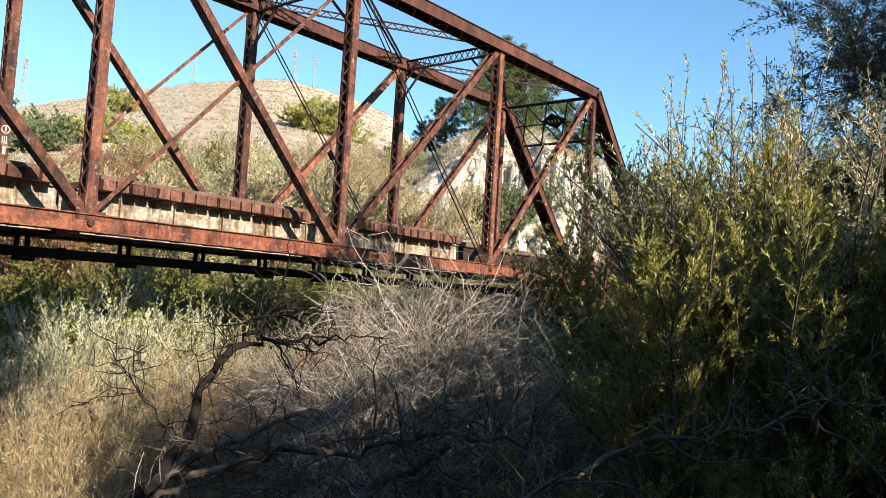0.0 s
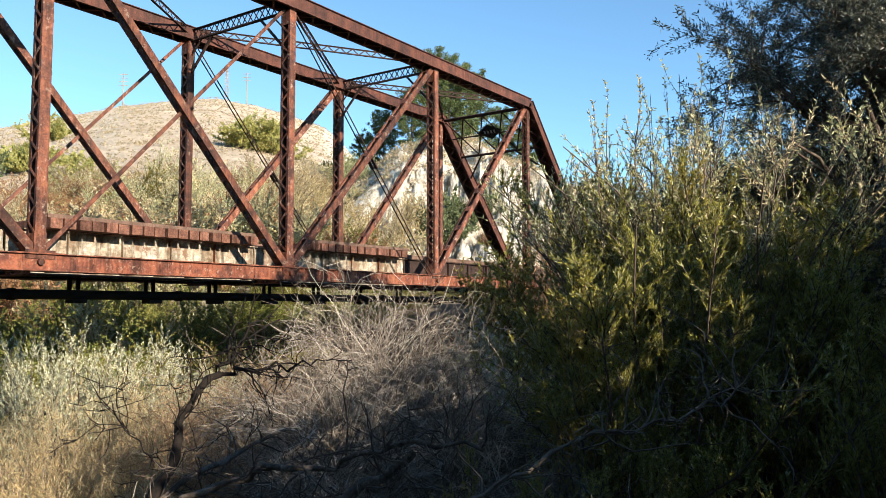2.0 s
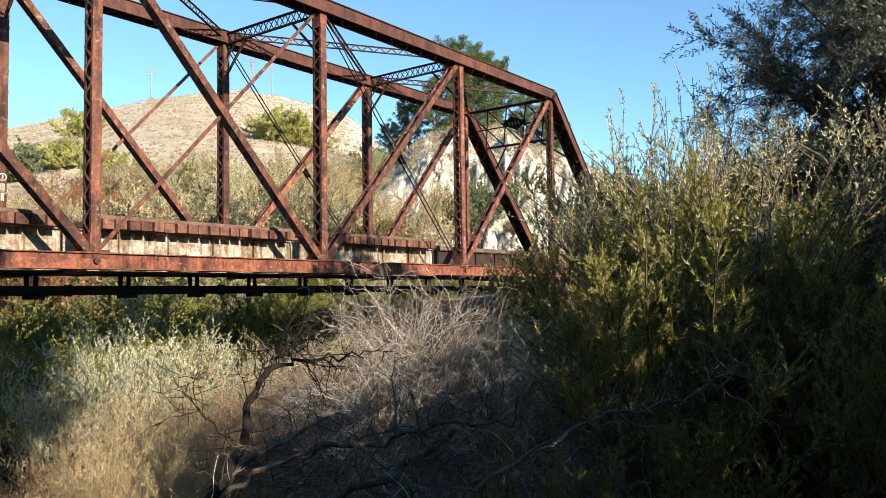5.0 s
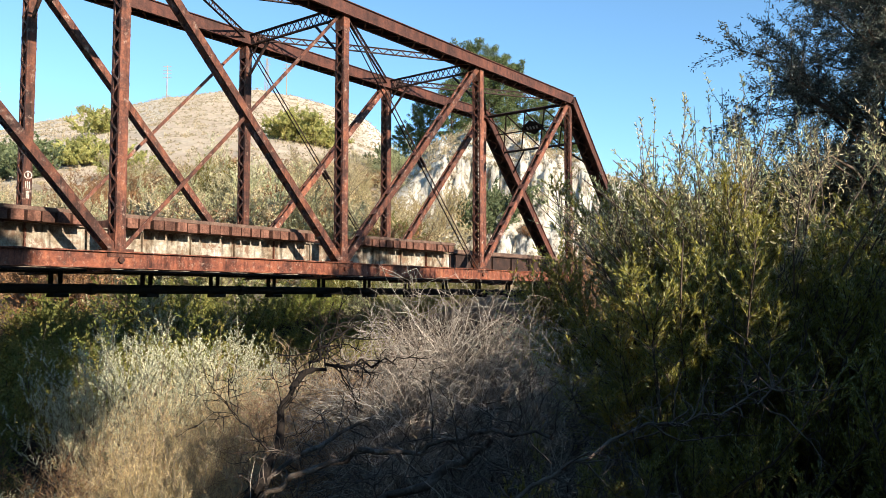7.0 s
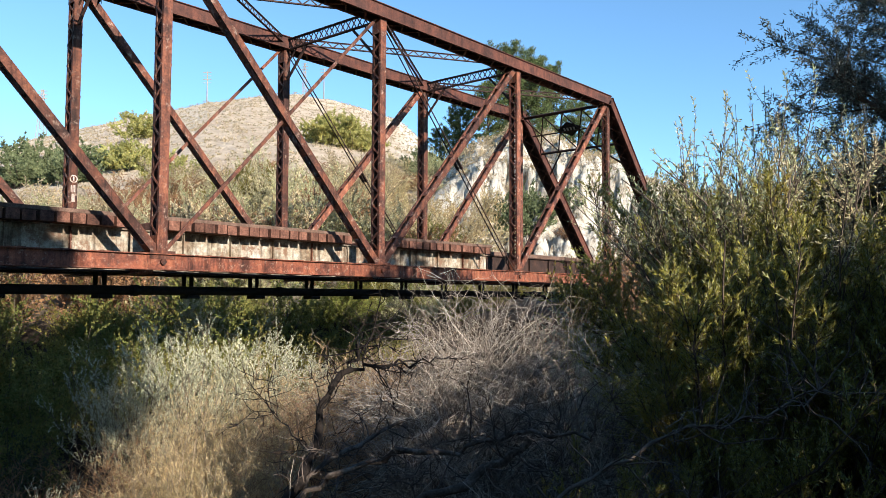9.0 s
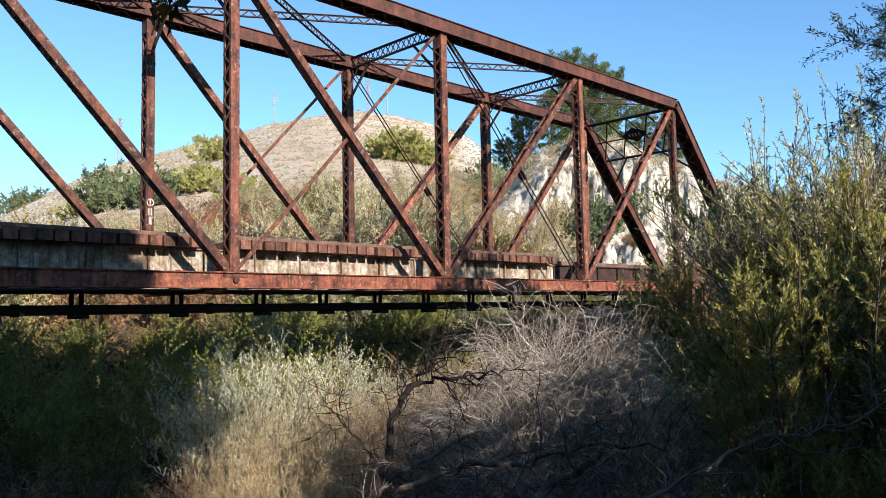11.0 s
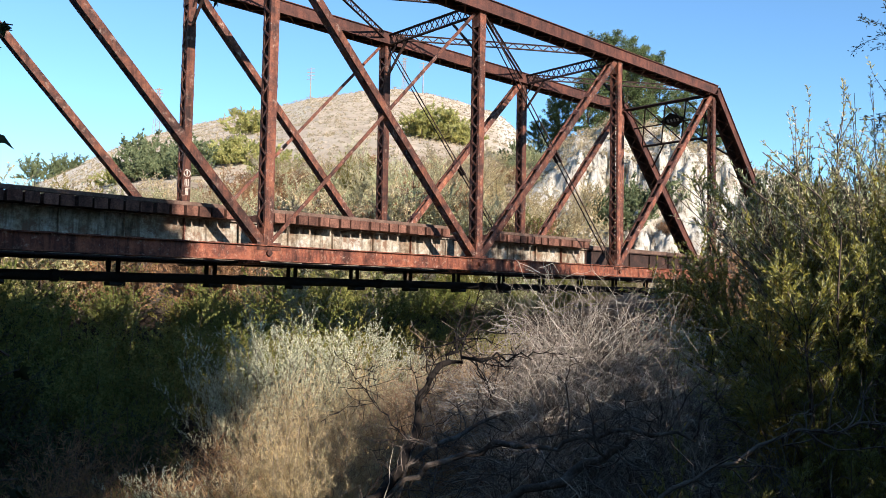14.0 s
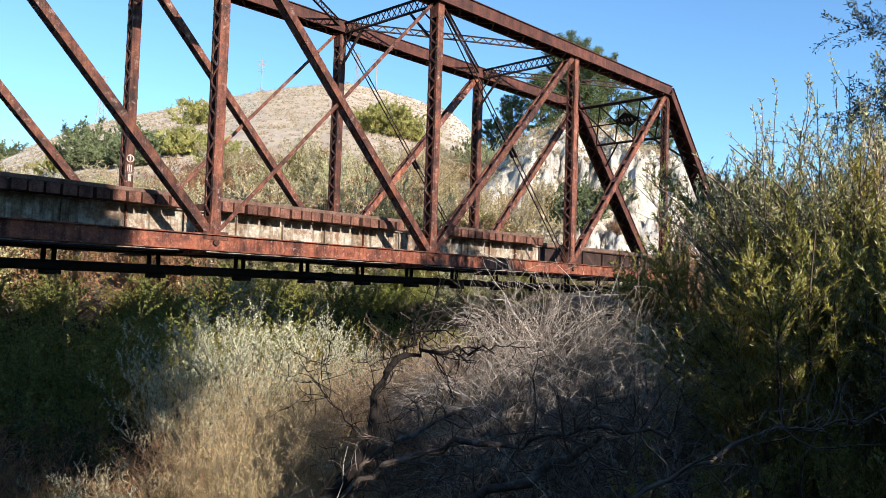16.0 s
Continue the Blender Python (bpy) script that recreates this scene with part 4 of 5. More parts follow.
# --- belt of shrubs behind the bridge
BELT = "shrubs behind the bridge"
belt = [
    shrub("willow_shrub", 51, 5.0, 5.0, 30, 24, 36, (0.075, 0.05), GREYWILLOW, BARK, "grey-green willow shrub on the far bank", "shrub", BELT, 0.42, 0.8, twig=0),
    shrub("autumn_shrub", 52, 4.4, 5.0, 30, 24, 36, (0.075, 0.05), MIXED, BARK, "twiggy shrub with mixed yellow and brown leaves", "shrub", BELT, 0.42, 0.8, twig=0),
    shrub("green_shrub", 53, 3.8, 4.4, 28, 22, 36, (0.075, 0.05), GREEN, BARK, "fresh green shrub on the far bank", "shrub", BELT, 0.42, 0.8, twig=0),
    shrub("brown_shrub", 54, 3.4, 4.4, 28, 22, 30, (0.075, 0.04), BROWNBUSH, DEADWOOD, "brown half-bare shrub on the far bank", "shrub", BELT, 0.42, 0.8, twig=0),
]
brng = random.Random(8)
for k in range(72):
    x = -22 + 60 * ((k * 0.618034) % 1.0)
    y = 8.0 + 24 * brng.random() ** 0.95
    r = math.hypot(x + 17, y + 17)
    if r > 62:
        continue
    low = y < 14
    ob = belt[brng.choice((2, 2, 0)) if low else brng.choice((0, 1, 1, 1, 2, 3, 3))]
    put(ob, x, y, brng.uniform(0, 360), brng.uniform(0.85, 1.2) * (1.0 if low else 1.22) * float(np.interp(math.degrees(math.atan2(y + 17, x + 17)), (35.0, 36.5, 38.0, 39.0), (0.3, 0.55, 0.7, 1.0))), 0.15)
# the same shrubs climb the foot of the hill
for k in range(74):
    az = 40.5 + 28 * ((k * 0.618034) % 1.0)
    r = 46 + 36 * brng.random() ** 1.4 * (1.0 if az < 61 else 0.6)
    x, y = polar(az, r)
    ob = belt[brng.choice((0, 1, 1, 1, 3, 3, 0) if az > 50 else (0, 0, 1, 2, 3, 1, 1))]
    put(ob, x, y, brng.uniform(0, 360), brng.uniform(0.45, 1.3), 0.2, tall=brng.uniform(0.65, 0.95))
for k in range(14):
    x, y = polar(brng.uniform(26, 40.5), brng.uniform(46, 60))
    put(belt[brng.choice((0, 1, 3, 3, 2))], x, y, brng.uniform(0, 360), brng.uniform(0.2, 0.45), 0.2)
for ob in belt:
    away(ob)

# --- willows near the end of the bridge
SIDE = "willows beside the bridge"
end_bush = shrub("yellow_willow", 61, 5.8, 2.4, 28, 34, 56, (0.066, 0.018), OLIVE, BARK, "tall olive and yellow willow beside the bridge end", "willow", SIDE, 0.82, 0.6, 0.3, twig=2, tip=0.25, leaf_lean=0.75, even=(0.80, 0.98))
for x, y, s in ((-4.7, -13.1, 1.0), (-4.0, -12.7, 1.04), (-4.3, -13.6, 1.14), (-5.3, -13.7, 1.02), (-3.2, -13.0, 1.2), (-1.8, -12.2, 1.25), (-2.6, -13.6, 1.3), (1.2, -12.6, 1.3), (4.2, -9.8, 1.15)):
    put(end_bush, x, y, x * 57, s, 0.2)
away(end_bush)
bare = shrub("bare_shrub", 66, 7.4, 4.8, 28, 20, 18, (0.13, 0.042), BROWNBUSH, DEADWOOD, "tall brown half-bare shrub against the bridge end", "shrub", SIDE, 0.55, 1.1, twig=3)
for x, y, s in ((14.6, -1.9, 1.0), (17.4, -2.2, 1.18), (12.4, -2.0, 0.72), (20.4, -3.2, 1.25), (9.0, -5.6, 0.78), (11.0, -6.0, 0.95), (6.2, -5.2, 0.62)):
    put(bare, x, y, x * 71, s, 0.2)
away(bare)
near_bush = shrub("willow_bush", 62, 5.0, 1.8, 24, 40, 56, (0.064, 0.0145), OLIVE, BARK, "olive-green willow bush with slender leaves", "willow", SIDE, 0.86, 0.45, 0.36, twig=2, tip=0.35, leaf_lean=0.7, even=(0.78, 0.99))
for x, y, s, h in ((-8.3, -14.6, 0.94, 1.0), (-7.5, -15.0, 1.02, 1.0), (-6.9, -14.5, 1.04, 1.0), (-6.7, -15.6, 0.95, 1.0), (-6.2, -14.8, 1.1, 1.0), (-5.6, -15.3, 1.0, 1.0), (-8.1, -16.9, 0.88, 1.0), (-6.7, -16.8, 0.74, 1.0), (-8.6, -14.3, 0.62, 1.0), (-7.6, -13.2, 0.52, 1.0), (-6.4, -13.2, 0.66, 1.0), (-11.2, -14.2, 0.36, 1.3), (-9.6, -15.4, 0.44, 1.0)):
    put(near_bush, x, y, x * 91, s, 0.15, tall=h)
away(near_bush)
grey_top = shrub("pale_willow", 63, 6.8, 3.6, 26, 26, 26, (0.066, 0.018), GREYWILLOW, DEADWOOD, "pale grey willow rising behind the green bushes", "willow", SIDE, 0.82, 0.7, twig=2, tip=0.2, even=(0.84, 1.02))
for x, y, s in ((-5.2, -14.1, 1.06), (-5.9, -14.4, 1.0), (-4.5, -13.8, 1.08), (-3.8, -14.2, 1.14), (-4.6, -14.8, 1.1), (0.4, -13.8, 1.2)):
    put(grey_top, x, y, x * 33, s, 0.2)
away(grey_top)
scrubby = shrub("grey_bush", 64, 2.9, 2.4, 34, 14, 14, (0.10, 0.026), SILVER, DEADWOOD, "grey twiggy bush in front of the bridge end", "bush", SIDE, 0.66, 0.5, twig=2, stem_r=0.012, tip=0.3)
for x, y, s in ((1.8, -6.4, 1.16), (3.0, -6.0, 1.25), (0.6, -7.2, 0.9), (4.4, -6.6, 1.1), (-1.0, -8.0, 0.7)):
    put(scrubby, x, y, x * 45, s, 0.1)
away(scrubby)

# --- dark trees in the shade on the bank
BANK = "trees on the near bank"
dark_tree = tree("bank_tree", 71, 10.0, 2.7, 0.2, (0.072, 0.018), 58, DARKLEAF, BARK, "tree standing in shade, its leaf colour greyed for skylight", "tree", BANK, 34, 0.16, 70, 0.15, rise=0.6)
for x, y, s in ((-3.2, -16.3, 1.0), (-2.0, -18.4, 1.05), (-0.4, -16.0, 1.15), (-1.8, -20.4, 1.0)):
    put(dark_tree, x, y, x * 47, s, 0.1)
away(dark_tree)
# unseen trees behind the camera, added to shade the near bank
shade_tree = tree("shade_tree", 72, 10.5, 4.4, 0.22, (0.56, 0.34), 5, DARKLEAF, BARK, "unseen dense tree behind the view, added to cast shade", "tree", BANK, 13, 0.08, 30, 0.2, rise=0.6, fine=False)
for x, y, s in ((-10.2, -27.0, 0.36), (-6.4, -27.0, 0.42), (-3.0, -26.5, 0.60), (0.8, -27.0, 0.66), (5.5, -26.5, 0.70), (10.5, -26.0, 0.72), (-24.5, -23.5, 1.0), (-3.0, -22.8, 0.70),
                (-28.0, -18.5, 1.1), (-21.0, -31.0, 0.9), (-26.5, -11.5, 1.0), (-30.0, -3.0, 1.0), (-0.6, -22.8, 0.85),
                (-14.1, -21.2, 0.36), (-12.7, -21.6, 0.47), (-11.5, -21.0, 0.44), (-10.2, -21.5, 0.52), (-9.1, -21.0, 0.46), (-7.9, -21.6, 0.53), (-6.7, -21.0, 0.48), (-5.5, -21.3, 0.54), (-4.2, -21.2, 0.55)):
    put(shade_tree, x, y, x * 63, s, 0.1)
away(shade_tree)
# unseen too: bare below, so the crown shades only a chosen stretch
high_tree = tree("shade_tree", 73, 11.8, 3.0, 0.24, (0.75, 0.5), 8, DARKLEAF, BARK, "unseen tall tree behind the view, its high crown added for shade", "tree", BANK, 15, 0.46, 34, 0.2, rise=0.4, fine=False)
for x, y, s in ((-19.2, -25.6, 1.0), (-21.4, -25.2, 1.0), (-19.2, -29.4, 1.06)):
    put(high_tree, x, y, x * 63, s, 0.1)
away(high_tree)


# --- river-bed plants
def grass(name, seed, n, beds, length, width, material, label):
    """Grass in tufts: every tuft has its own height and lean. beds: middle, spread, turn, tufts, tightness."""
    rng = np.random.default_rng(seed)
    cx, cy, sx, sy, turn, count, tight = beds
    a = radians(turn)
    c = (rng.normal(size=(count, 2)) * np.array((sx, sy))) @ np.array(((math.cos(a), math.sin(a)), (-math.sin(a), math.cos(a)))) + np.array((cx, cy))
    tall, lean0 = rng.uniform(0.45, 1.25, count), rng.normal(size=(count, 3)) * np.array((0.22, 0.22, 0))
    k = rng.integers(0, count, n)
    P = c[k] + rng.normal(size=(n, 2)) * tight
    P = np.column_stack([P, ground_z(P[:, 0], P[:, 1]) - 0.03])
    D = unit(rng.normal(size=(n, 3)) * np.array((0.30, 0.30, 0.1)) + lean0[k] + np.array((0, 0, 1.0)))
    S = unit(np.cross(D, rng.normal(size=(n, 3)))) * width * rng.uniform(0.5, 1.4, (n, 1))
    L = length * tall[k][:, None] * rng.uniform(0.5, 1.25, (n, 1))
    lean = (rng.normal(size=(n, 3)) * np.array((0.25, 0.25, 0)) + lean0[k]) * L
    mid, tip = P + D * L * 0.55 + lean * 0.35, P + D * L + lean - np.array((0, 0, 0.15)) * L
    V = np.stack([P - S, P + S, mid + S * 0.7, mid - S * 0.7, tip], 1).reshape(-1, 3)
    k = np.arange(n)[:, None] * 5
    T = np.vstack([k + np.array([[0, 1, 2]]), k + np.array([[0, 2, 3]]), k + np.array([[3, 2, 4]])])
    return tagged(new(name, polygons(name, V, T, material)), label, "grass", kind="stuff")


grass("dry_grass", 81, 20000, (-12.0, -9.2, 0.9, 2.2, -35, 80, 0.18), 1.0, 0.0055, STRAW, "tall dry straw-coloured grass on the river bed")
grass("green_grass", 83, 5000, (-14.6, -9.4, 1.2, 2.0, -30, 60, 0.12), 0.9, 0.006, GREEN, "shaded thin grass at the foot of the bank")

BED = "bushes on the river bed"
sage = shrub("sagebrush", 84, 2.5, 1.7, 40, 14, 24, (0.036, 0.010), SILVER, DEADWOOD, "silver-green sagebrush with upright plumes", "sagebrush", BED, 0.80, 0.22, 0.35, stem_r=0.008, twig=2, tip=0.9, leaf_lean=0.7)
straw = shrub("straw_bush", 86, 2.0, 1.5, 50, 10, 12, (0.075, 0.006), STRAW, STRAWSTEM, "dry straw-coloured bush of fine brittle stems", "dry bush", BED, 0.72, 0.34, 0.1, stem_r=0.0065, twig=2, tip=0.2)
rusty = shrub("rusty_bush", 87, 1.7, 1.6, 40, 9, 9, (0.13, 0.006), BROWNBUSH, DEADWOOD, "low rust-brown dry bush", "dry bush", BED, 0.6, 0.34, 0.1, stem_r=0.0065, twig=2)
srng = random.Random(5)
for ob, spots in ((sage, ((-9.9, -5.3, 1.32), (-8.9, -5.5, 1.2), (-8.2, -4.6, 1.25), (-9.4, -4.2, 1.3), (-10.7, -5.0, 1.15), (-11.2, -5.8, 1.0), (-7.0, -5.0, 0.95), (-6.0, -4.2, 0.9), (-13.6, -8.4, 0.6))),
                  (straw, ((-13.5, -11.0, 0.62), (-13.0, -10.4, 0.8), (-12.5, -9.8, 0.85), (-12.2, -9.0, 1.05), (-11.6, -9.6, 1.0), (-11.6, -8.2, 1.12), (-10.8, -7.4, 1.2), (-10.0, -6.9, 1.2), (-9.3, -6.7, 1.15), (-10.8, -8.8, 0.95), (-12.8, -11.2, 0.6), (-13.6, -11.8, 0.5), (-12.9, -9.0, 0.85), (-11.0, -6.3, 1.0), (-7.6, -6.6, 1.1), (-6.4, -6.2, 1.15))),
                  (rusty, ((-13.4, -8.6, 0.9), (-12.4, -7.2, 1.0), (-14.0, -9.6, 0.85), (-14.1, -10.6, 0.7), (-14.6, -7.4, 0.95), (-14.0, -6.4, 1.0), (-15.2, -8.8, 0.85), (-14.9, -10.0, 0.7)))):
    for x, y, s in spots:
        put(ob, x, y, srng.uniform(0, 360), s, 0.05)
    away(ob)

UNDER = "bushes under the bridge"
weed = shrub("green_weed", 85, 1.6, 1.5, 28, 12, 20, (0.055, 0.020), GREEN, DEADWOOD, "green weedy bush under the bridge", "bush", UNDER, 0.6, 0.4, 0.2, stem_r=0.010, twig=0)
for x, y, s in ((-12.8, 1.6, 2.0), (-11.4, 1.0, 1.75), (-10.0, 1.8, 1.9), (-8.7, 1.1, 1.8), (-7.4, 2.0, 1.85), (-6.0, 1.2, 1.75), (-14.2, 1.2, 1.8), (-15.8, 2.0, 1.8), (-13.0, -1.0, 1.5), (-11.6, -1.4, 1.45), (-10.2, -1.0, 1.4), (-12.0, -3.2, 1.15),
                (-4.6, 2.2, 1.8), (-2.8, 1.4, 1.7), (-10.0, 13.2, 1.9), (-6.5, 13.6, 1.9), (-3.0, 13.2, 1.9), (0.5, 13.4, 1.8), (4.0, 13.6, 1.9),
                (-6.0, 7.5, 1.6), (-4.0, 7.0, 1.5), (-2.0, 6.5, 1.6), (0.0, 6.0, 1.5), (2.0, 7.0, 1.6), (3.5, 8.2, 1.7), (5.0, 6.6, 1.5), (6.6, 9.0, 1.7), (8.2, 7.2, 1.5), (10.4, 9.0, 1.7), (-8.4, 8.0, 1.7), (-11.0, 7.6, 1.7), (8.6, 12.8, 1.8), (10.2, 12.6, 2.0), (11.6, 13.2, 2.0), (12.8, 13.4, 1.9), (14.4, 14.0, 2.0), (16.4, 14.6, 1.9)):
    put(weed, x, y, srng.uniform(0, 360), s, 0.05)
# the same weed in shade-darkened green, set where the left side stays black
shade_weed = shrub("shaded_weed", 88, 1.6, 1.5, 26, 10, 17, (0.06, 0.020), SHADE_GREEN, DEADWOOD, "weedy bush by the bank, its green darkened for shade", "bush", UNDER, 0.6, 0.4, 0.2, stem_r=0.010, twig=0)
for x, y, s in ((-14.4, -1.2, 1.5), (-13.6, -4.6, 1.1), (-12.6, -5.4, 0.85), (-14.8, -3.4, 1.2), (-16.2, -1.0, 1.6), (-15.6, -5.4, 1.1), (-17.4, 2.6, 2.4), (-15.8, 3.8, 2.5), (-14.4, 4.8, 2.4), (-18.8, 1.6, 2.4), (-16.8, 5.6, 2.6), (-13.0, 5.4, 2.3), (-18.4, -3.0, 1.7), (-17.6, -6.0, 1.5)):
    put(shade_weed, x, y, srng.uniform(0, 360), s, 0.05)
away(shade_weed)
away(weed)


# --- fallen dead tree and its brush
def dead_branch(boughs, seed, twigs, twig_len, material, label, sub=4):
    """Forked boughs, each a line with its two radii, and crooked twigs along them."""
    rng = np.random.default_rng(seed)
    o = np.array(boughs[0][0][0])
    ob = thing("dead_branch", tuple(o), label, "dead branch", "fallen dead branches")
    small = Shape()
    for pts, r0, r1 in boughs:
        line = np.array(pts, float) - o
        fine = [line[0]]
        for a, b in zip(line[:-1], line[1:]):
            for t in (1 / 3, 2 / 3, 1):
                fine.append(a + (b - a) * t + rng.normal(size=3) * 0.03)
        fine = np.array(fine)
        rad = [r * rng.uniform(0.34, 0.5) for r in tapered(r0, r1, len(fine))]
        part("bough", Shape().tube(fine, rad, 8), material, ob, smooth=True)
        for p, d in zip(*along(rng, fine, twigs, 0.1, 1.0)):
            d = unit(d[None])[0] * 0.5 + rng.normal(size=3) * 0.7 + np.array((0, 0, 0.15))
            t = grown(rng, p, d, twig_len * rng.uniform(0.3, 1.3), 6, 0.7)
            small.tube(t, tapered(min(0.010, r1 * 0.5), 0.003, len(t)), 4)
            for p2, d2 in zip(*along(rng, t, sub, 0.3, 1.0)):
                u = grown(rng, p2, unit(d2[None])[0] * 0.6 + rng.normal(size=3) * 0.7, twig_len * rng.uniform(0.2, 0.6), 4, 0.5)
                small.tube(u, tapered(0.006, 0.0025, len(u)), 3)
    tagged(part("twiggery", small, material, ob, smooth=True), kind="stuff")
    return ob


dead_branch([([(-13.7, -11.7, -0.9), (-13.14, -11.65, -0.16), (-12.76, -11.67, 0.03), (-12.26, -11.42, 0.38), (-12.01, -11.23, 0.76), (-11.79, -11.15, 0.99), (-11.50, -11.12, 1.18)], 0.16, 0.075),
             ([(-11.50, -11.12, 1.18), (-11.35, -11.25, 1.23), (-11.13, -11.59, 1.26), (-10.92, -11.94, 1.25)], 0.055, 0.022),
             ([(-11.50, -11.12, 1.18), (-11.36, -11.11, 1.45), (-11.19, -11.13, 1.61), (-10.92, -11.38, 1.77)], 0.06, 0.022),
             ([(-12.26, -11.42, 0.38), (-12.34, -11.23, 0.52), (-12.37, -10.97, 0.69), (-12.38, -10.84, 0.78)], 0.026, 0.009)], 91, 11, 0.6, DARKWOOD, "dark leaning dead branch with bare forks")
dead_branch([([(-13.3, -11.6, -0.7), (-12.76, -11.72, 0.0), (-12.52, -11.98, 0.30), (-12.20, -12.37, 0.44), (-11.97, -12.87, 0.57), (-11.89, -13.39, 0.69), (-11.84, -13.91, 0.83), (-11.78, -14.50, 0.86)], 0.085, 0.035)], 92, 30, 0.7, PEELED,
            "grey-brown fallen trunk with peeling bark across the brush")
dead_branch([([(-13.0, -11.7, -0.6), (-12.47, -11.64, 0.20), (-12.11, -11.66, 0.38), (-11.64, -11.66, 0.52), (-11.14, -11.72, 0.64)], 0.075, 0.045)], 93, 24, 0.6, PEELED, "peeling pale grey fallen bough")
dead_branch([([(-13.2, -12.7, -0.5), (-12.89, -12.84, -0.01), (-12.52, -13.03, 0.14), (-12.18, -13.36, 0.35), (-11.94, -13.64, 0.55), (-11.76, -13.86, 0.71)], 0.12, 0.08)], 94, 22, 0.6, PEELED, "brown dead log with peeling bark among the twigs")
dead_branch([([(-12.9, -14.2, -0.5), (-12.24, -14.39, 0.35), (-11.62, -14.57, 0.60), (-11.10, -14.86, 0.81), (-10.70, -15.18, 0.89), (-10.38, -15.67, 1.09), (-10.14, -16.07, 1.24)], 0.05, 0.02)], 96, 40, 0.7, DEADWOOD, "low dead bough with many pale twigs")


def thicket(seed, clumps, twigs, length, label, material, up=(0.1, 1.0), thick=1.0, floor=0.0, bend=1.1, sag=1.1):
    """Dead brush: bundles of thin curved twigs, each with finer ones."""
    rng = np.random.default_rng(seed)
    s = Shape()
    for cx, cy, r, h in clumps:
        gz = float(ground_z(cx, cy))
        for k in range(twigs):
            a, q = rng.uniform(0, 2 * np.pi), rng.uniform(0, 1) ** 0.6
            p = np.array((cx + np.cos(a) * q * r * 0.7, cy + np.sin(a) * q * r * 0.7, gz + rng.uniform(h * floor - 0.05, h * 0.62)))
            d = np.array((np.cos(a) * q, np.sin(a) * q, rng.uniform(*up))) + rng.normal(size=3) * 0.35
            t = grown(rng, p, d, length * rng.uniform(0.5, 1.25), 6, bend, 0.1, sag)
            s.tube(t, tapered(0.0052 * thick, 0.0022, len(t)), 3)
            for p2, d2 in zip(*along(rng, t, 3, 0.25, 1.0)):
                u = grown(rng, p2, unit(d2[None])[0] * 0.8 + rng.normal(size=3) * 0.55, length * rng.uniform(0.15, 0.5), 3, 0.8, 0, 0.6)
                s.tube(u, tapered(0.0034 * thick, 0.0016, len(u)), 3)
    return tagged(part("dead_brush", s, material), label, "dead brush", kind="stuff")


# lower brush, in the twig colours darkened for shade
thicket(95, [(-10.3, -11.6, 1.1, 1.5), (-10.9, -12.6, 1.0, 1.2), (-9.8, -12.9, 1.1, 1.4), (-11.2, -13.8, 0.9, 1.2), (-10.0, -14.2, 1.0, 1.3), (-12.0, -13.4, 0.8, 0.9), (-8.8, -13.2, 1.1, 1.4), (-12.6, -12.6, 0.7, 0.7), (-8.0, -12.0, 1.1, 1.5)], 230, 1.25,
        "tangled brown and grey dead twigs, shade in their colour", SHADE_TWIG, (0.1, 1.0), 1.5)
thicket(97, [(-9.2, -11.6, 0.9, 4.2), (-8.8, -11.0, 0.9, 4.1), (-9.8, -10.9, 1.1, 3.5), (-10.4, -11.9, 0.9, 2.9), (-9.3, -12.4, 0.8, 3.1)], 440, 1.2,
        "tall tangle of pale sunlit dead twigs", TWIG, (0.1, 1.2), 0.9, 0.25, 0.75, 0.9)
thicket(98, [(-9.6, -8.9, 1.3, 2.0), (-8.2, -8.0, 1.4, 2.2), (-10.6, -9.6, 1.1, 1.9), (-7.0, -8.8, 1.3, 2.2), (-6.2, -7.2, 1.3, 2.2)], 280, 1.2,
        "reddish-brown dry brush before the bridge", BROWNTWIG, (0.4, 1.4), 1.3)


# --- sycamore over the near bank
def palmate(P, D, N, size):
    """Five-lobed leaves with a notch between the lobes."""
    out = [(0.0, 0.0)]
    for a, r in ((-122, .58), (-90, .50), (-58, .98), (-29, .58), (0, 1.15), (29, .58), (58, .98), (90, .50), (122, .58)):
        out.append((math.sin(radians(a)) * r, 0.18 + math.cos(radians(a)) * r))
    S = np.cross(D, N)
    k = len(out)
    V = np.stack([P + (S * a + D * b) * size + N * (0.45 * size * abs(a)) - N * (0.3 * size * b * b) for a, b in out], 1).reshape(-1, 3)
    i = np.arange(len(P))[:, None] * k
    F = np.vstack([i + np.array([[0, j, j + 1]]) for j in range(1, k - 1)])
    return V, F


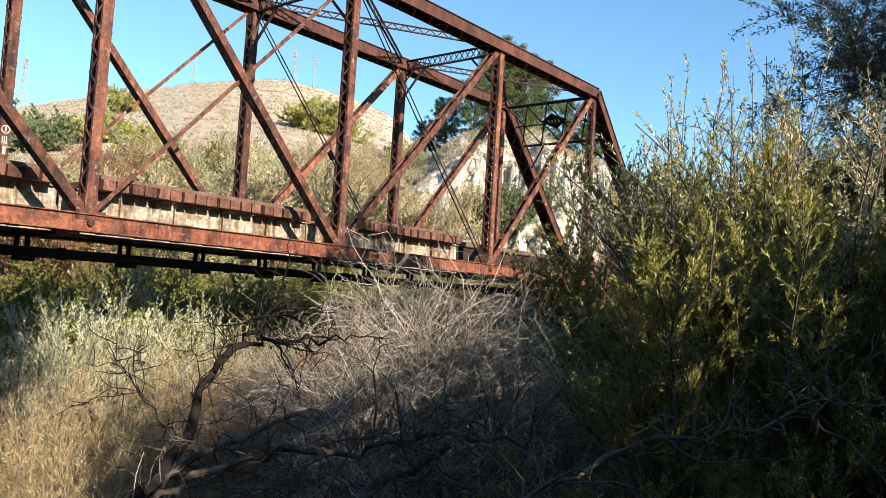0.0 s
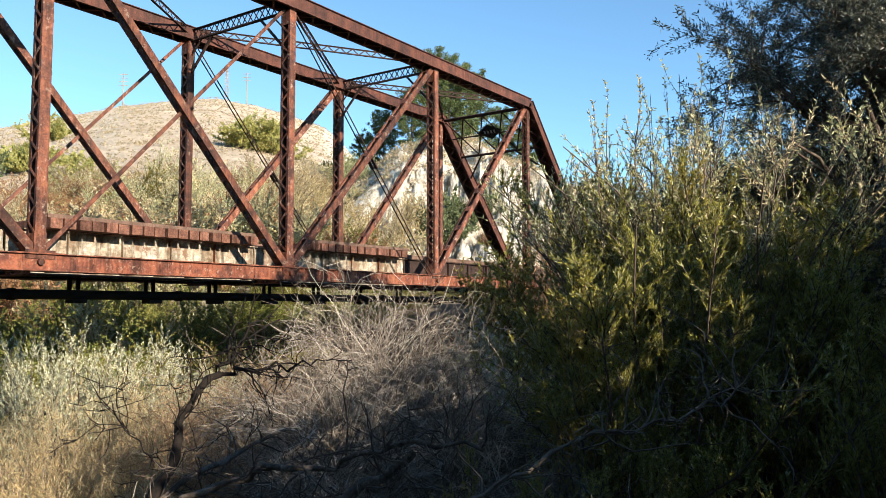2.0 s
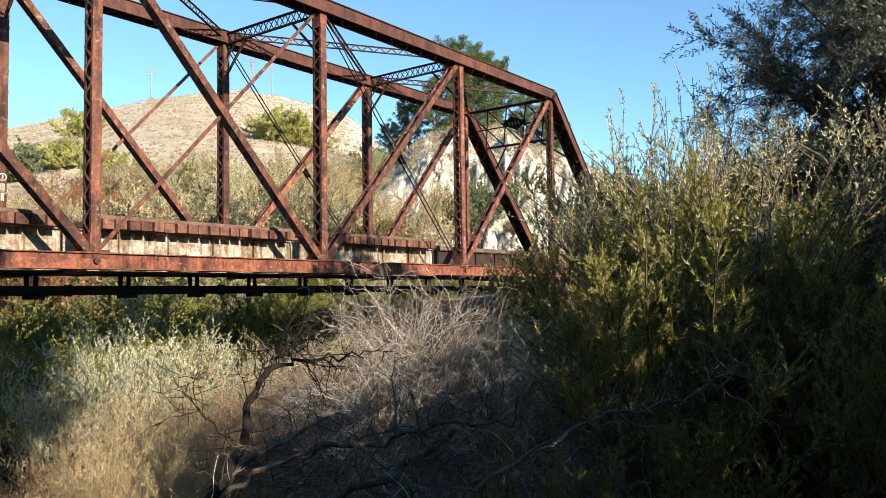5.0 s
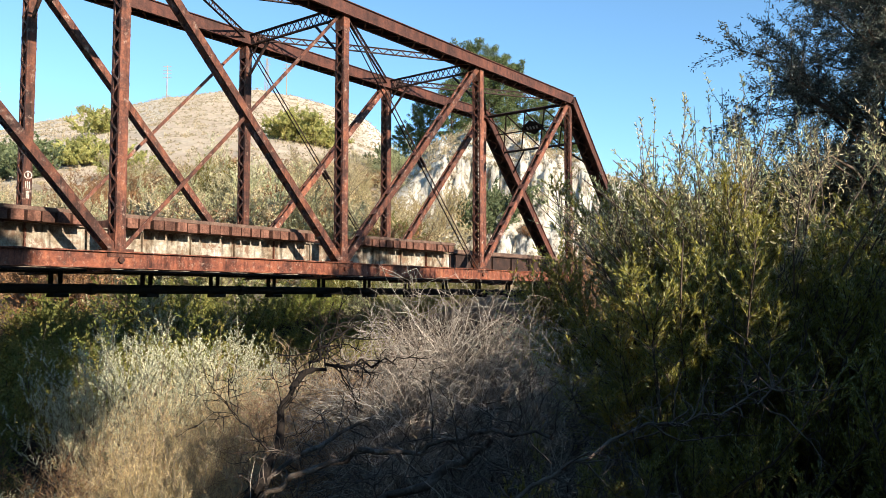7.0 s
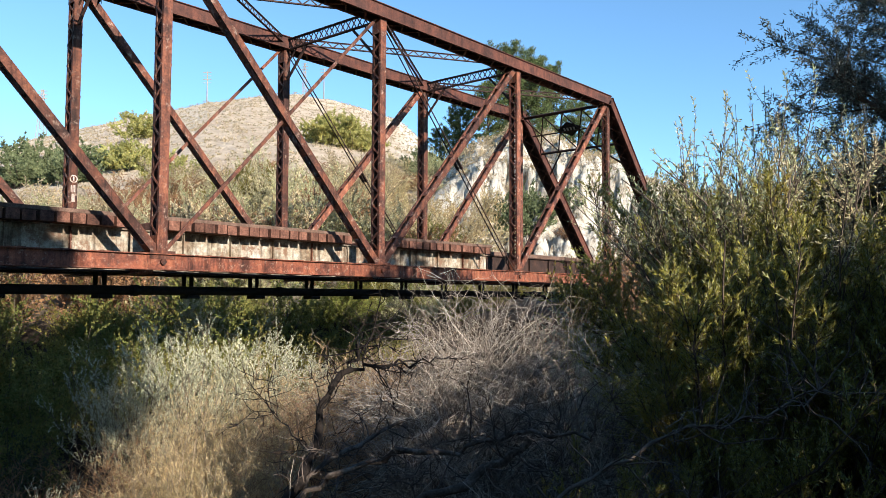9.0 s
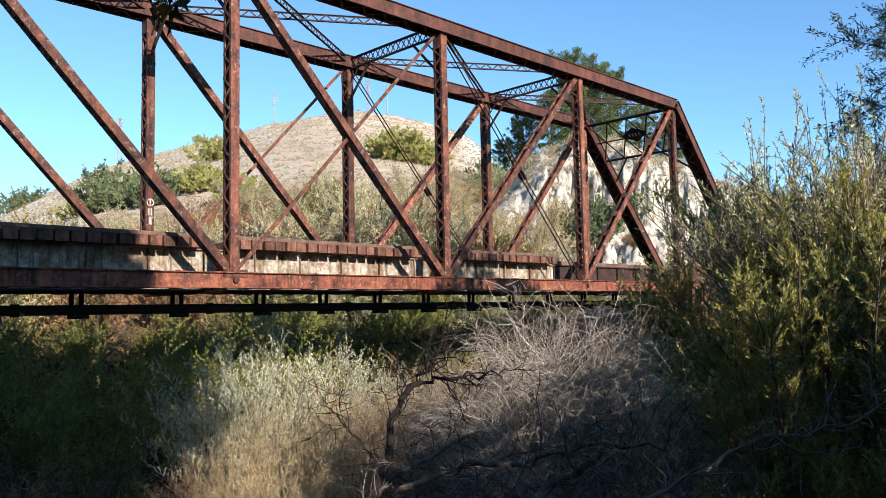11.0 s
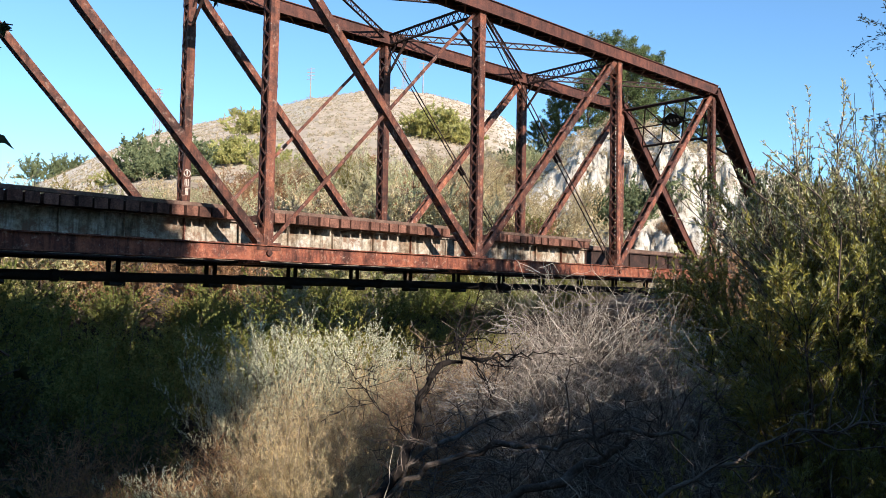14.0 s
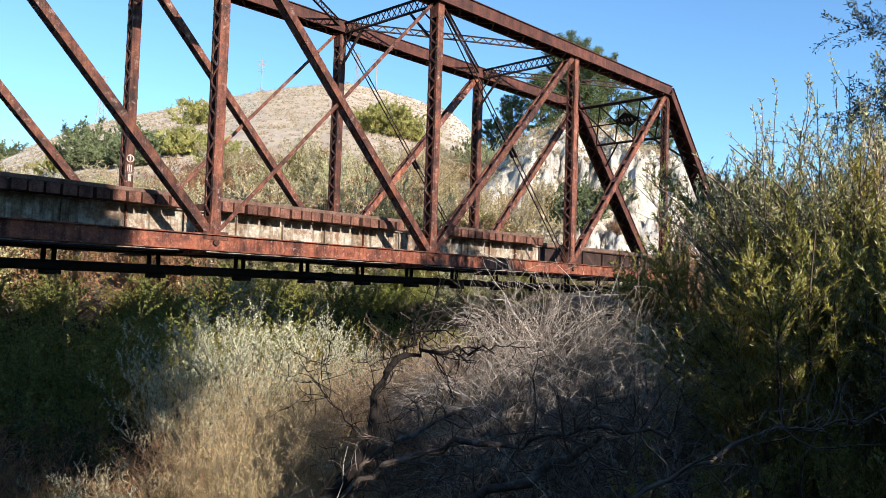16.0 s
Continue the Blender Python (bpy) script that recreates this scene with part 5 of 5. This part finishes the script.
def sycamore(at):
    rng = np.random.default_rng(101)
    ob = thing("sycamore_tree", at, "sycamore with large lobed green and yellow leaves overhanging the bank", "tree")
    o = np.array(at)
    wood = Shape()
    trunk = grown(rng, (0, 0, -0.3), (0.1, 0.05, 1), 9.5, 9, 0.12, 0.2)
    wood.tube(trunk, tapered(0.28, 0.06, len(trunk)), 10)
    P0, D0 = [], []
    seeds = []
    ends = [(-16.0, -13.9, 4.1), (-15.8, -13.9, 4.15), (-16.3, -13.9, 4.15), (-16.9, -13.6, 3.5), (-16.8, -13.1, 3.6), (-17.3, -13.3, 3.5), (-17.1, -12.0, 5.6)]
    for k in range(104):                                  # curtain over the bank
        w, rr = radians(86 + 13 * rng.uniform(0, 1)), rng.uniform(3.2, 8.5)
        ends.append((-17.75 + rr * math.cos(w), -17.9 + rr * math.sin(w), rng.uniform(-0.2, 2.0 + 0.52 * rr)))
    for k in range(46):                                   # low boughs, added to darken the view's lower left
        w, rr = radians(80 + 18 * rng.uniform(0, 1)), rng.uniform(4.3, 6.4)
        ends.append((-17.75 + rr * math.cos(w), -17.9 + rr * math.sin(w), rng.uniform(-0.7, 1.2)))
    for k in range(26):                                   # high crown
        ends.append((rng.uniform(-24, -14.5), rng.uniform(-14, -7), rng.uniform(6.2, 10.5)))
    for k in range(64):                                   # its reach towards the bridge, out of view, added to shade the left end
        ends.append((-18.5 + 7.2 * rng.uniform(0, 1) ** 1.25, rng.uniform(-11.0, -8.0), rng.uniform(7.0, 9.0)))
    for k, e in enumerate(ends):
        e = np.array(e) - o
        h = min(8.2, max(1.6, e[2] * 0.9 + rng.uniform(-0.2, 1.0)))
        p = trunk[int(h)]
        mid = (p + e) / 2 + np.array((0, 0, 0.7)) + rng.normal(size=3) * 0.2
        line = np.array([(1 - t) ** 2 * p + 2 * t * (1 - t) * mid + t * t * e for t in np.linspace(0, 1, 9)]) + np.vstack([np.zeros((1, 3)), rng.normal(size=(8, 3)) * 0.06])
        wood.tube(line, tapered(0.075, 0.012, 9), 6)
        for p2, d2 in zip(*along(rng, line, 13, 0.35 if e[2] + o[2] > 5.8 else 0.62, 1.0)):
            tw = grown(rng, p2, unit(d2[None])[0] * 0.5 + rng.normal(size=3) * 0.6 + np.array((0, 0, -0.25)), (0.4 if k < 5 else 1.0) * rng.uniform(0.5, 1.3), 5, 0.4, 0, 0.9)
            wood.tube(tw, tapered(0.011, 0.004, len(tw)), 4)
            P, D = along(rng, tw, 13, 0.1, 1.0)
            P0.append(P + rng.normal(size=P.shape) * 0.05)
            D0.append(unit(D) * 0.5 + rng.normal(size=D.shape) * 0.5 + np.array((0, 0, -0.7)))
            if rng.random() < 0.25:
                seeds.append(tw[-1])
    part("trunk", wood, BARK, ob, smooth=True)
    P, D = np.vstack(P0), unit(np.vstack(D0))
    N = unit(np.cross(D, rng.normal(size=D.shape)))
    V, F = palmate(P, D, N, rng.uniform(0.035, 0.085, (len(P), 1)))
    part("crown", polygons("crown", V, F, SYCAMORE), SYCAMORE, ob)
    for p in seeds[:60]:
        q, s = p.copy(), Shape()
        for k in range(3):
            q2 = q + np.array((0, 0, -0.07))
            s.tube([q, q2], [0.002, 0.002], 3)
            s.tube([q2 + np.array((0, 0, h)) for h in (0.014, 0.008, -0.008, -0.014)], [0.003, 0.013, 0.013, 0.003], 6)
            q = q2
        part("seed_string", s, BARK, ob, "hanging string of brown seed balls")
    return ob


sycamore((-21.2, -11.5, float(ground_z(-21.2, -11.5))))
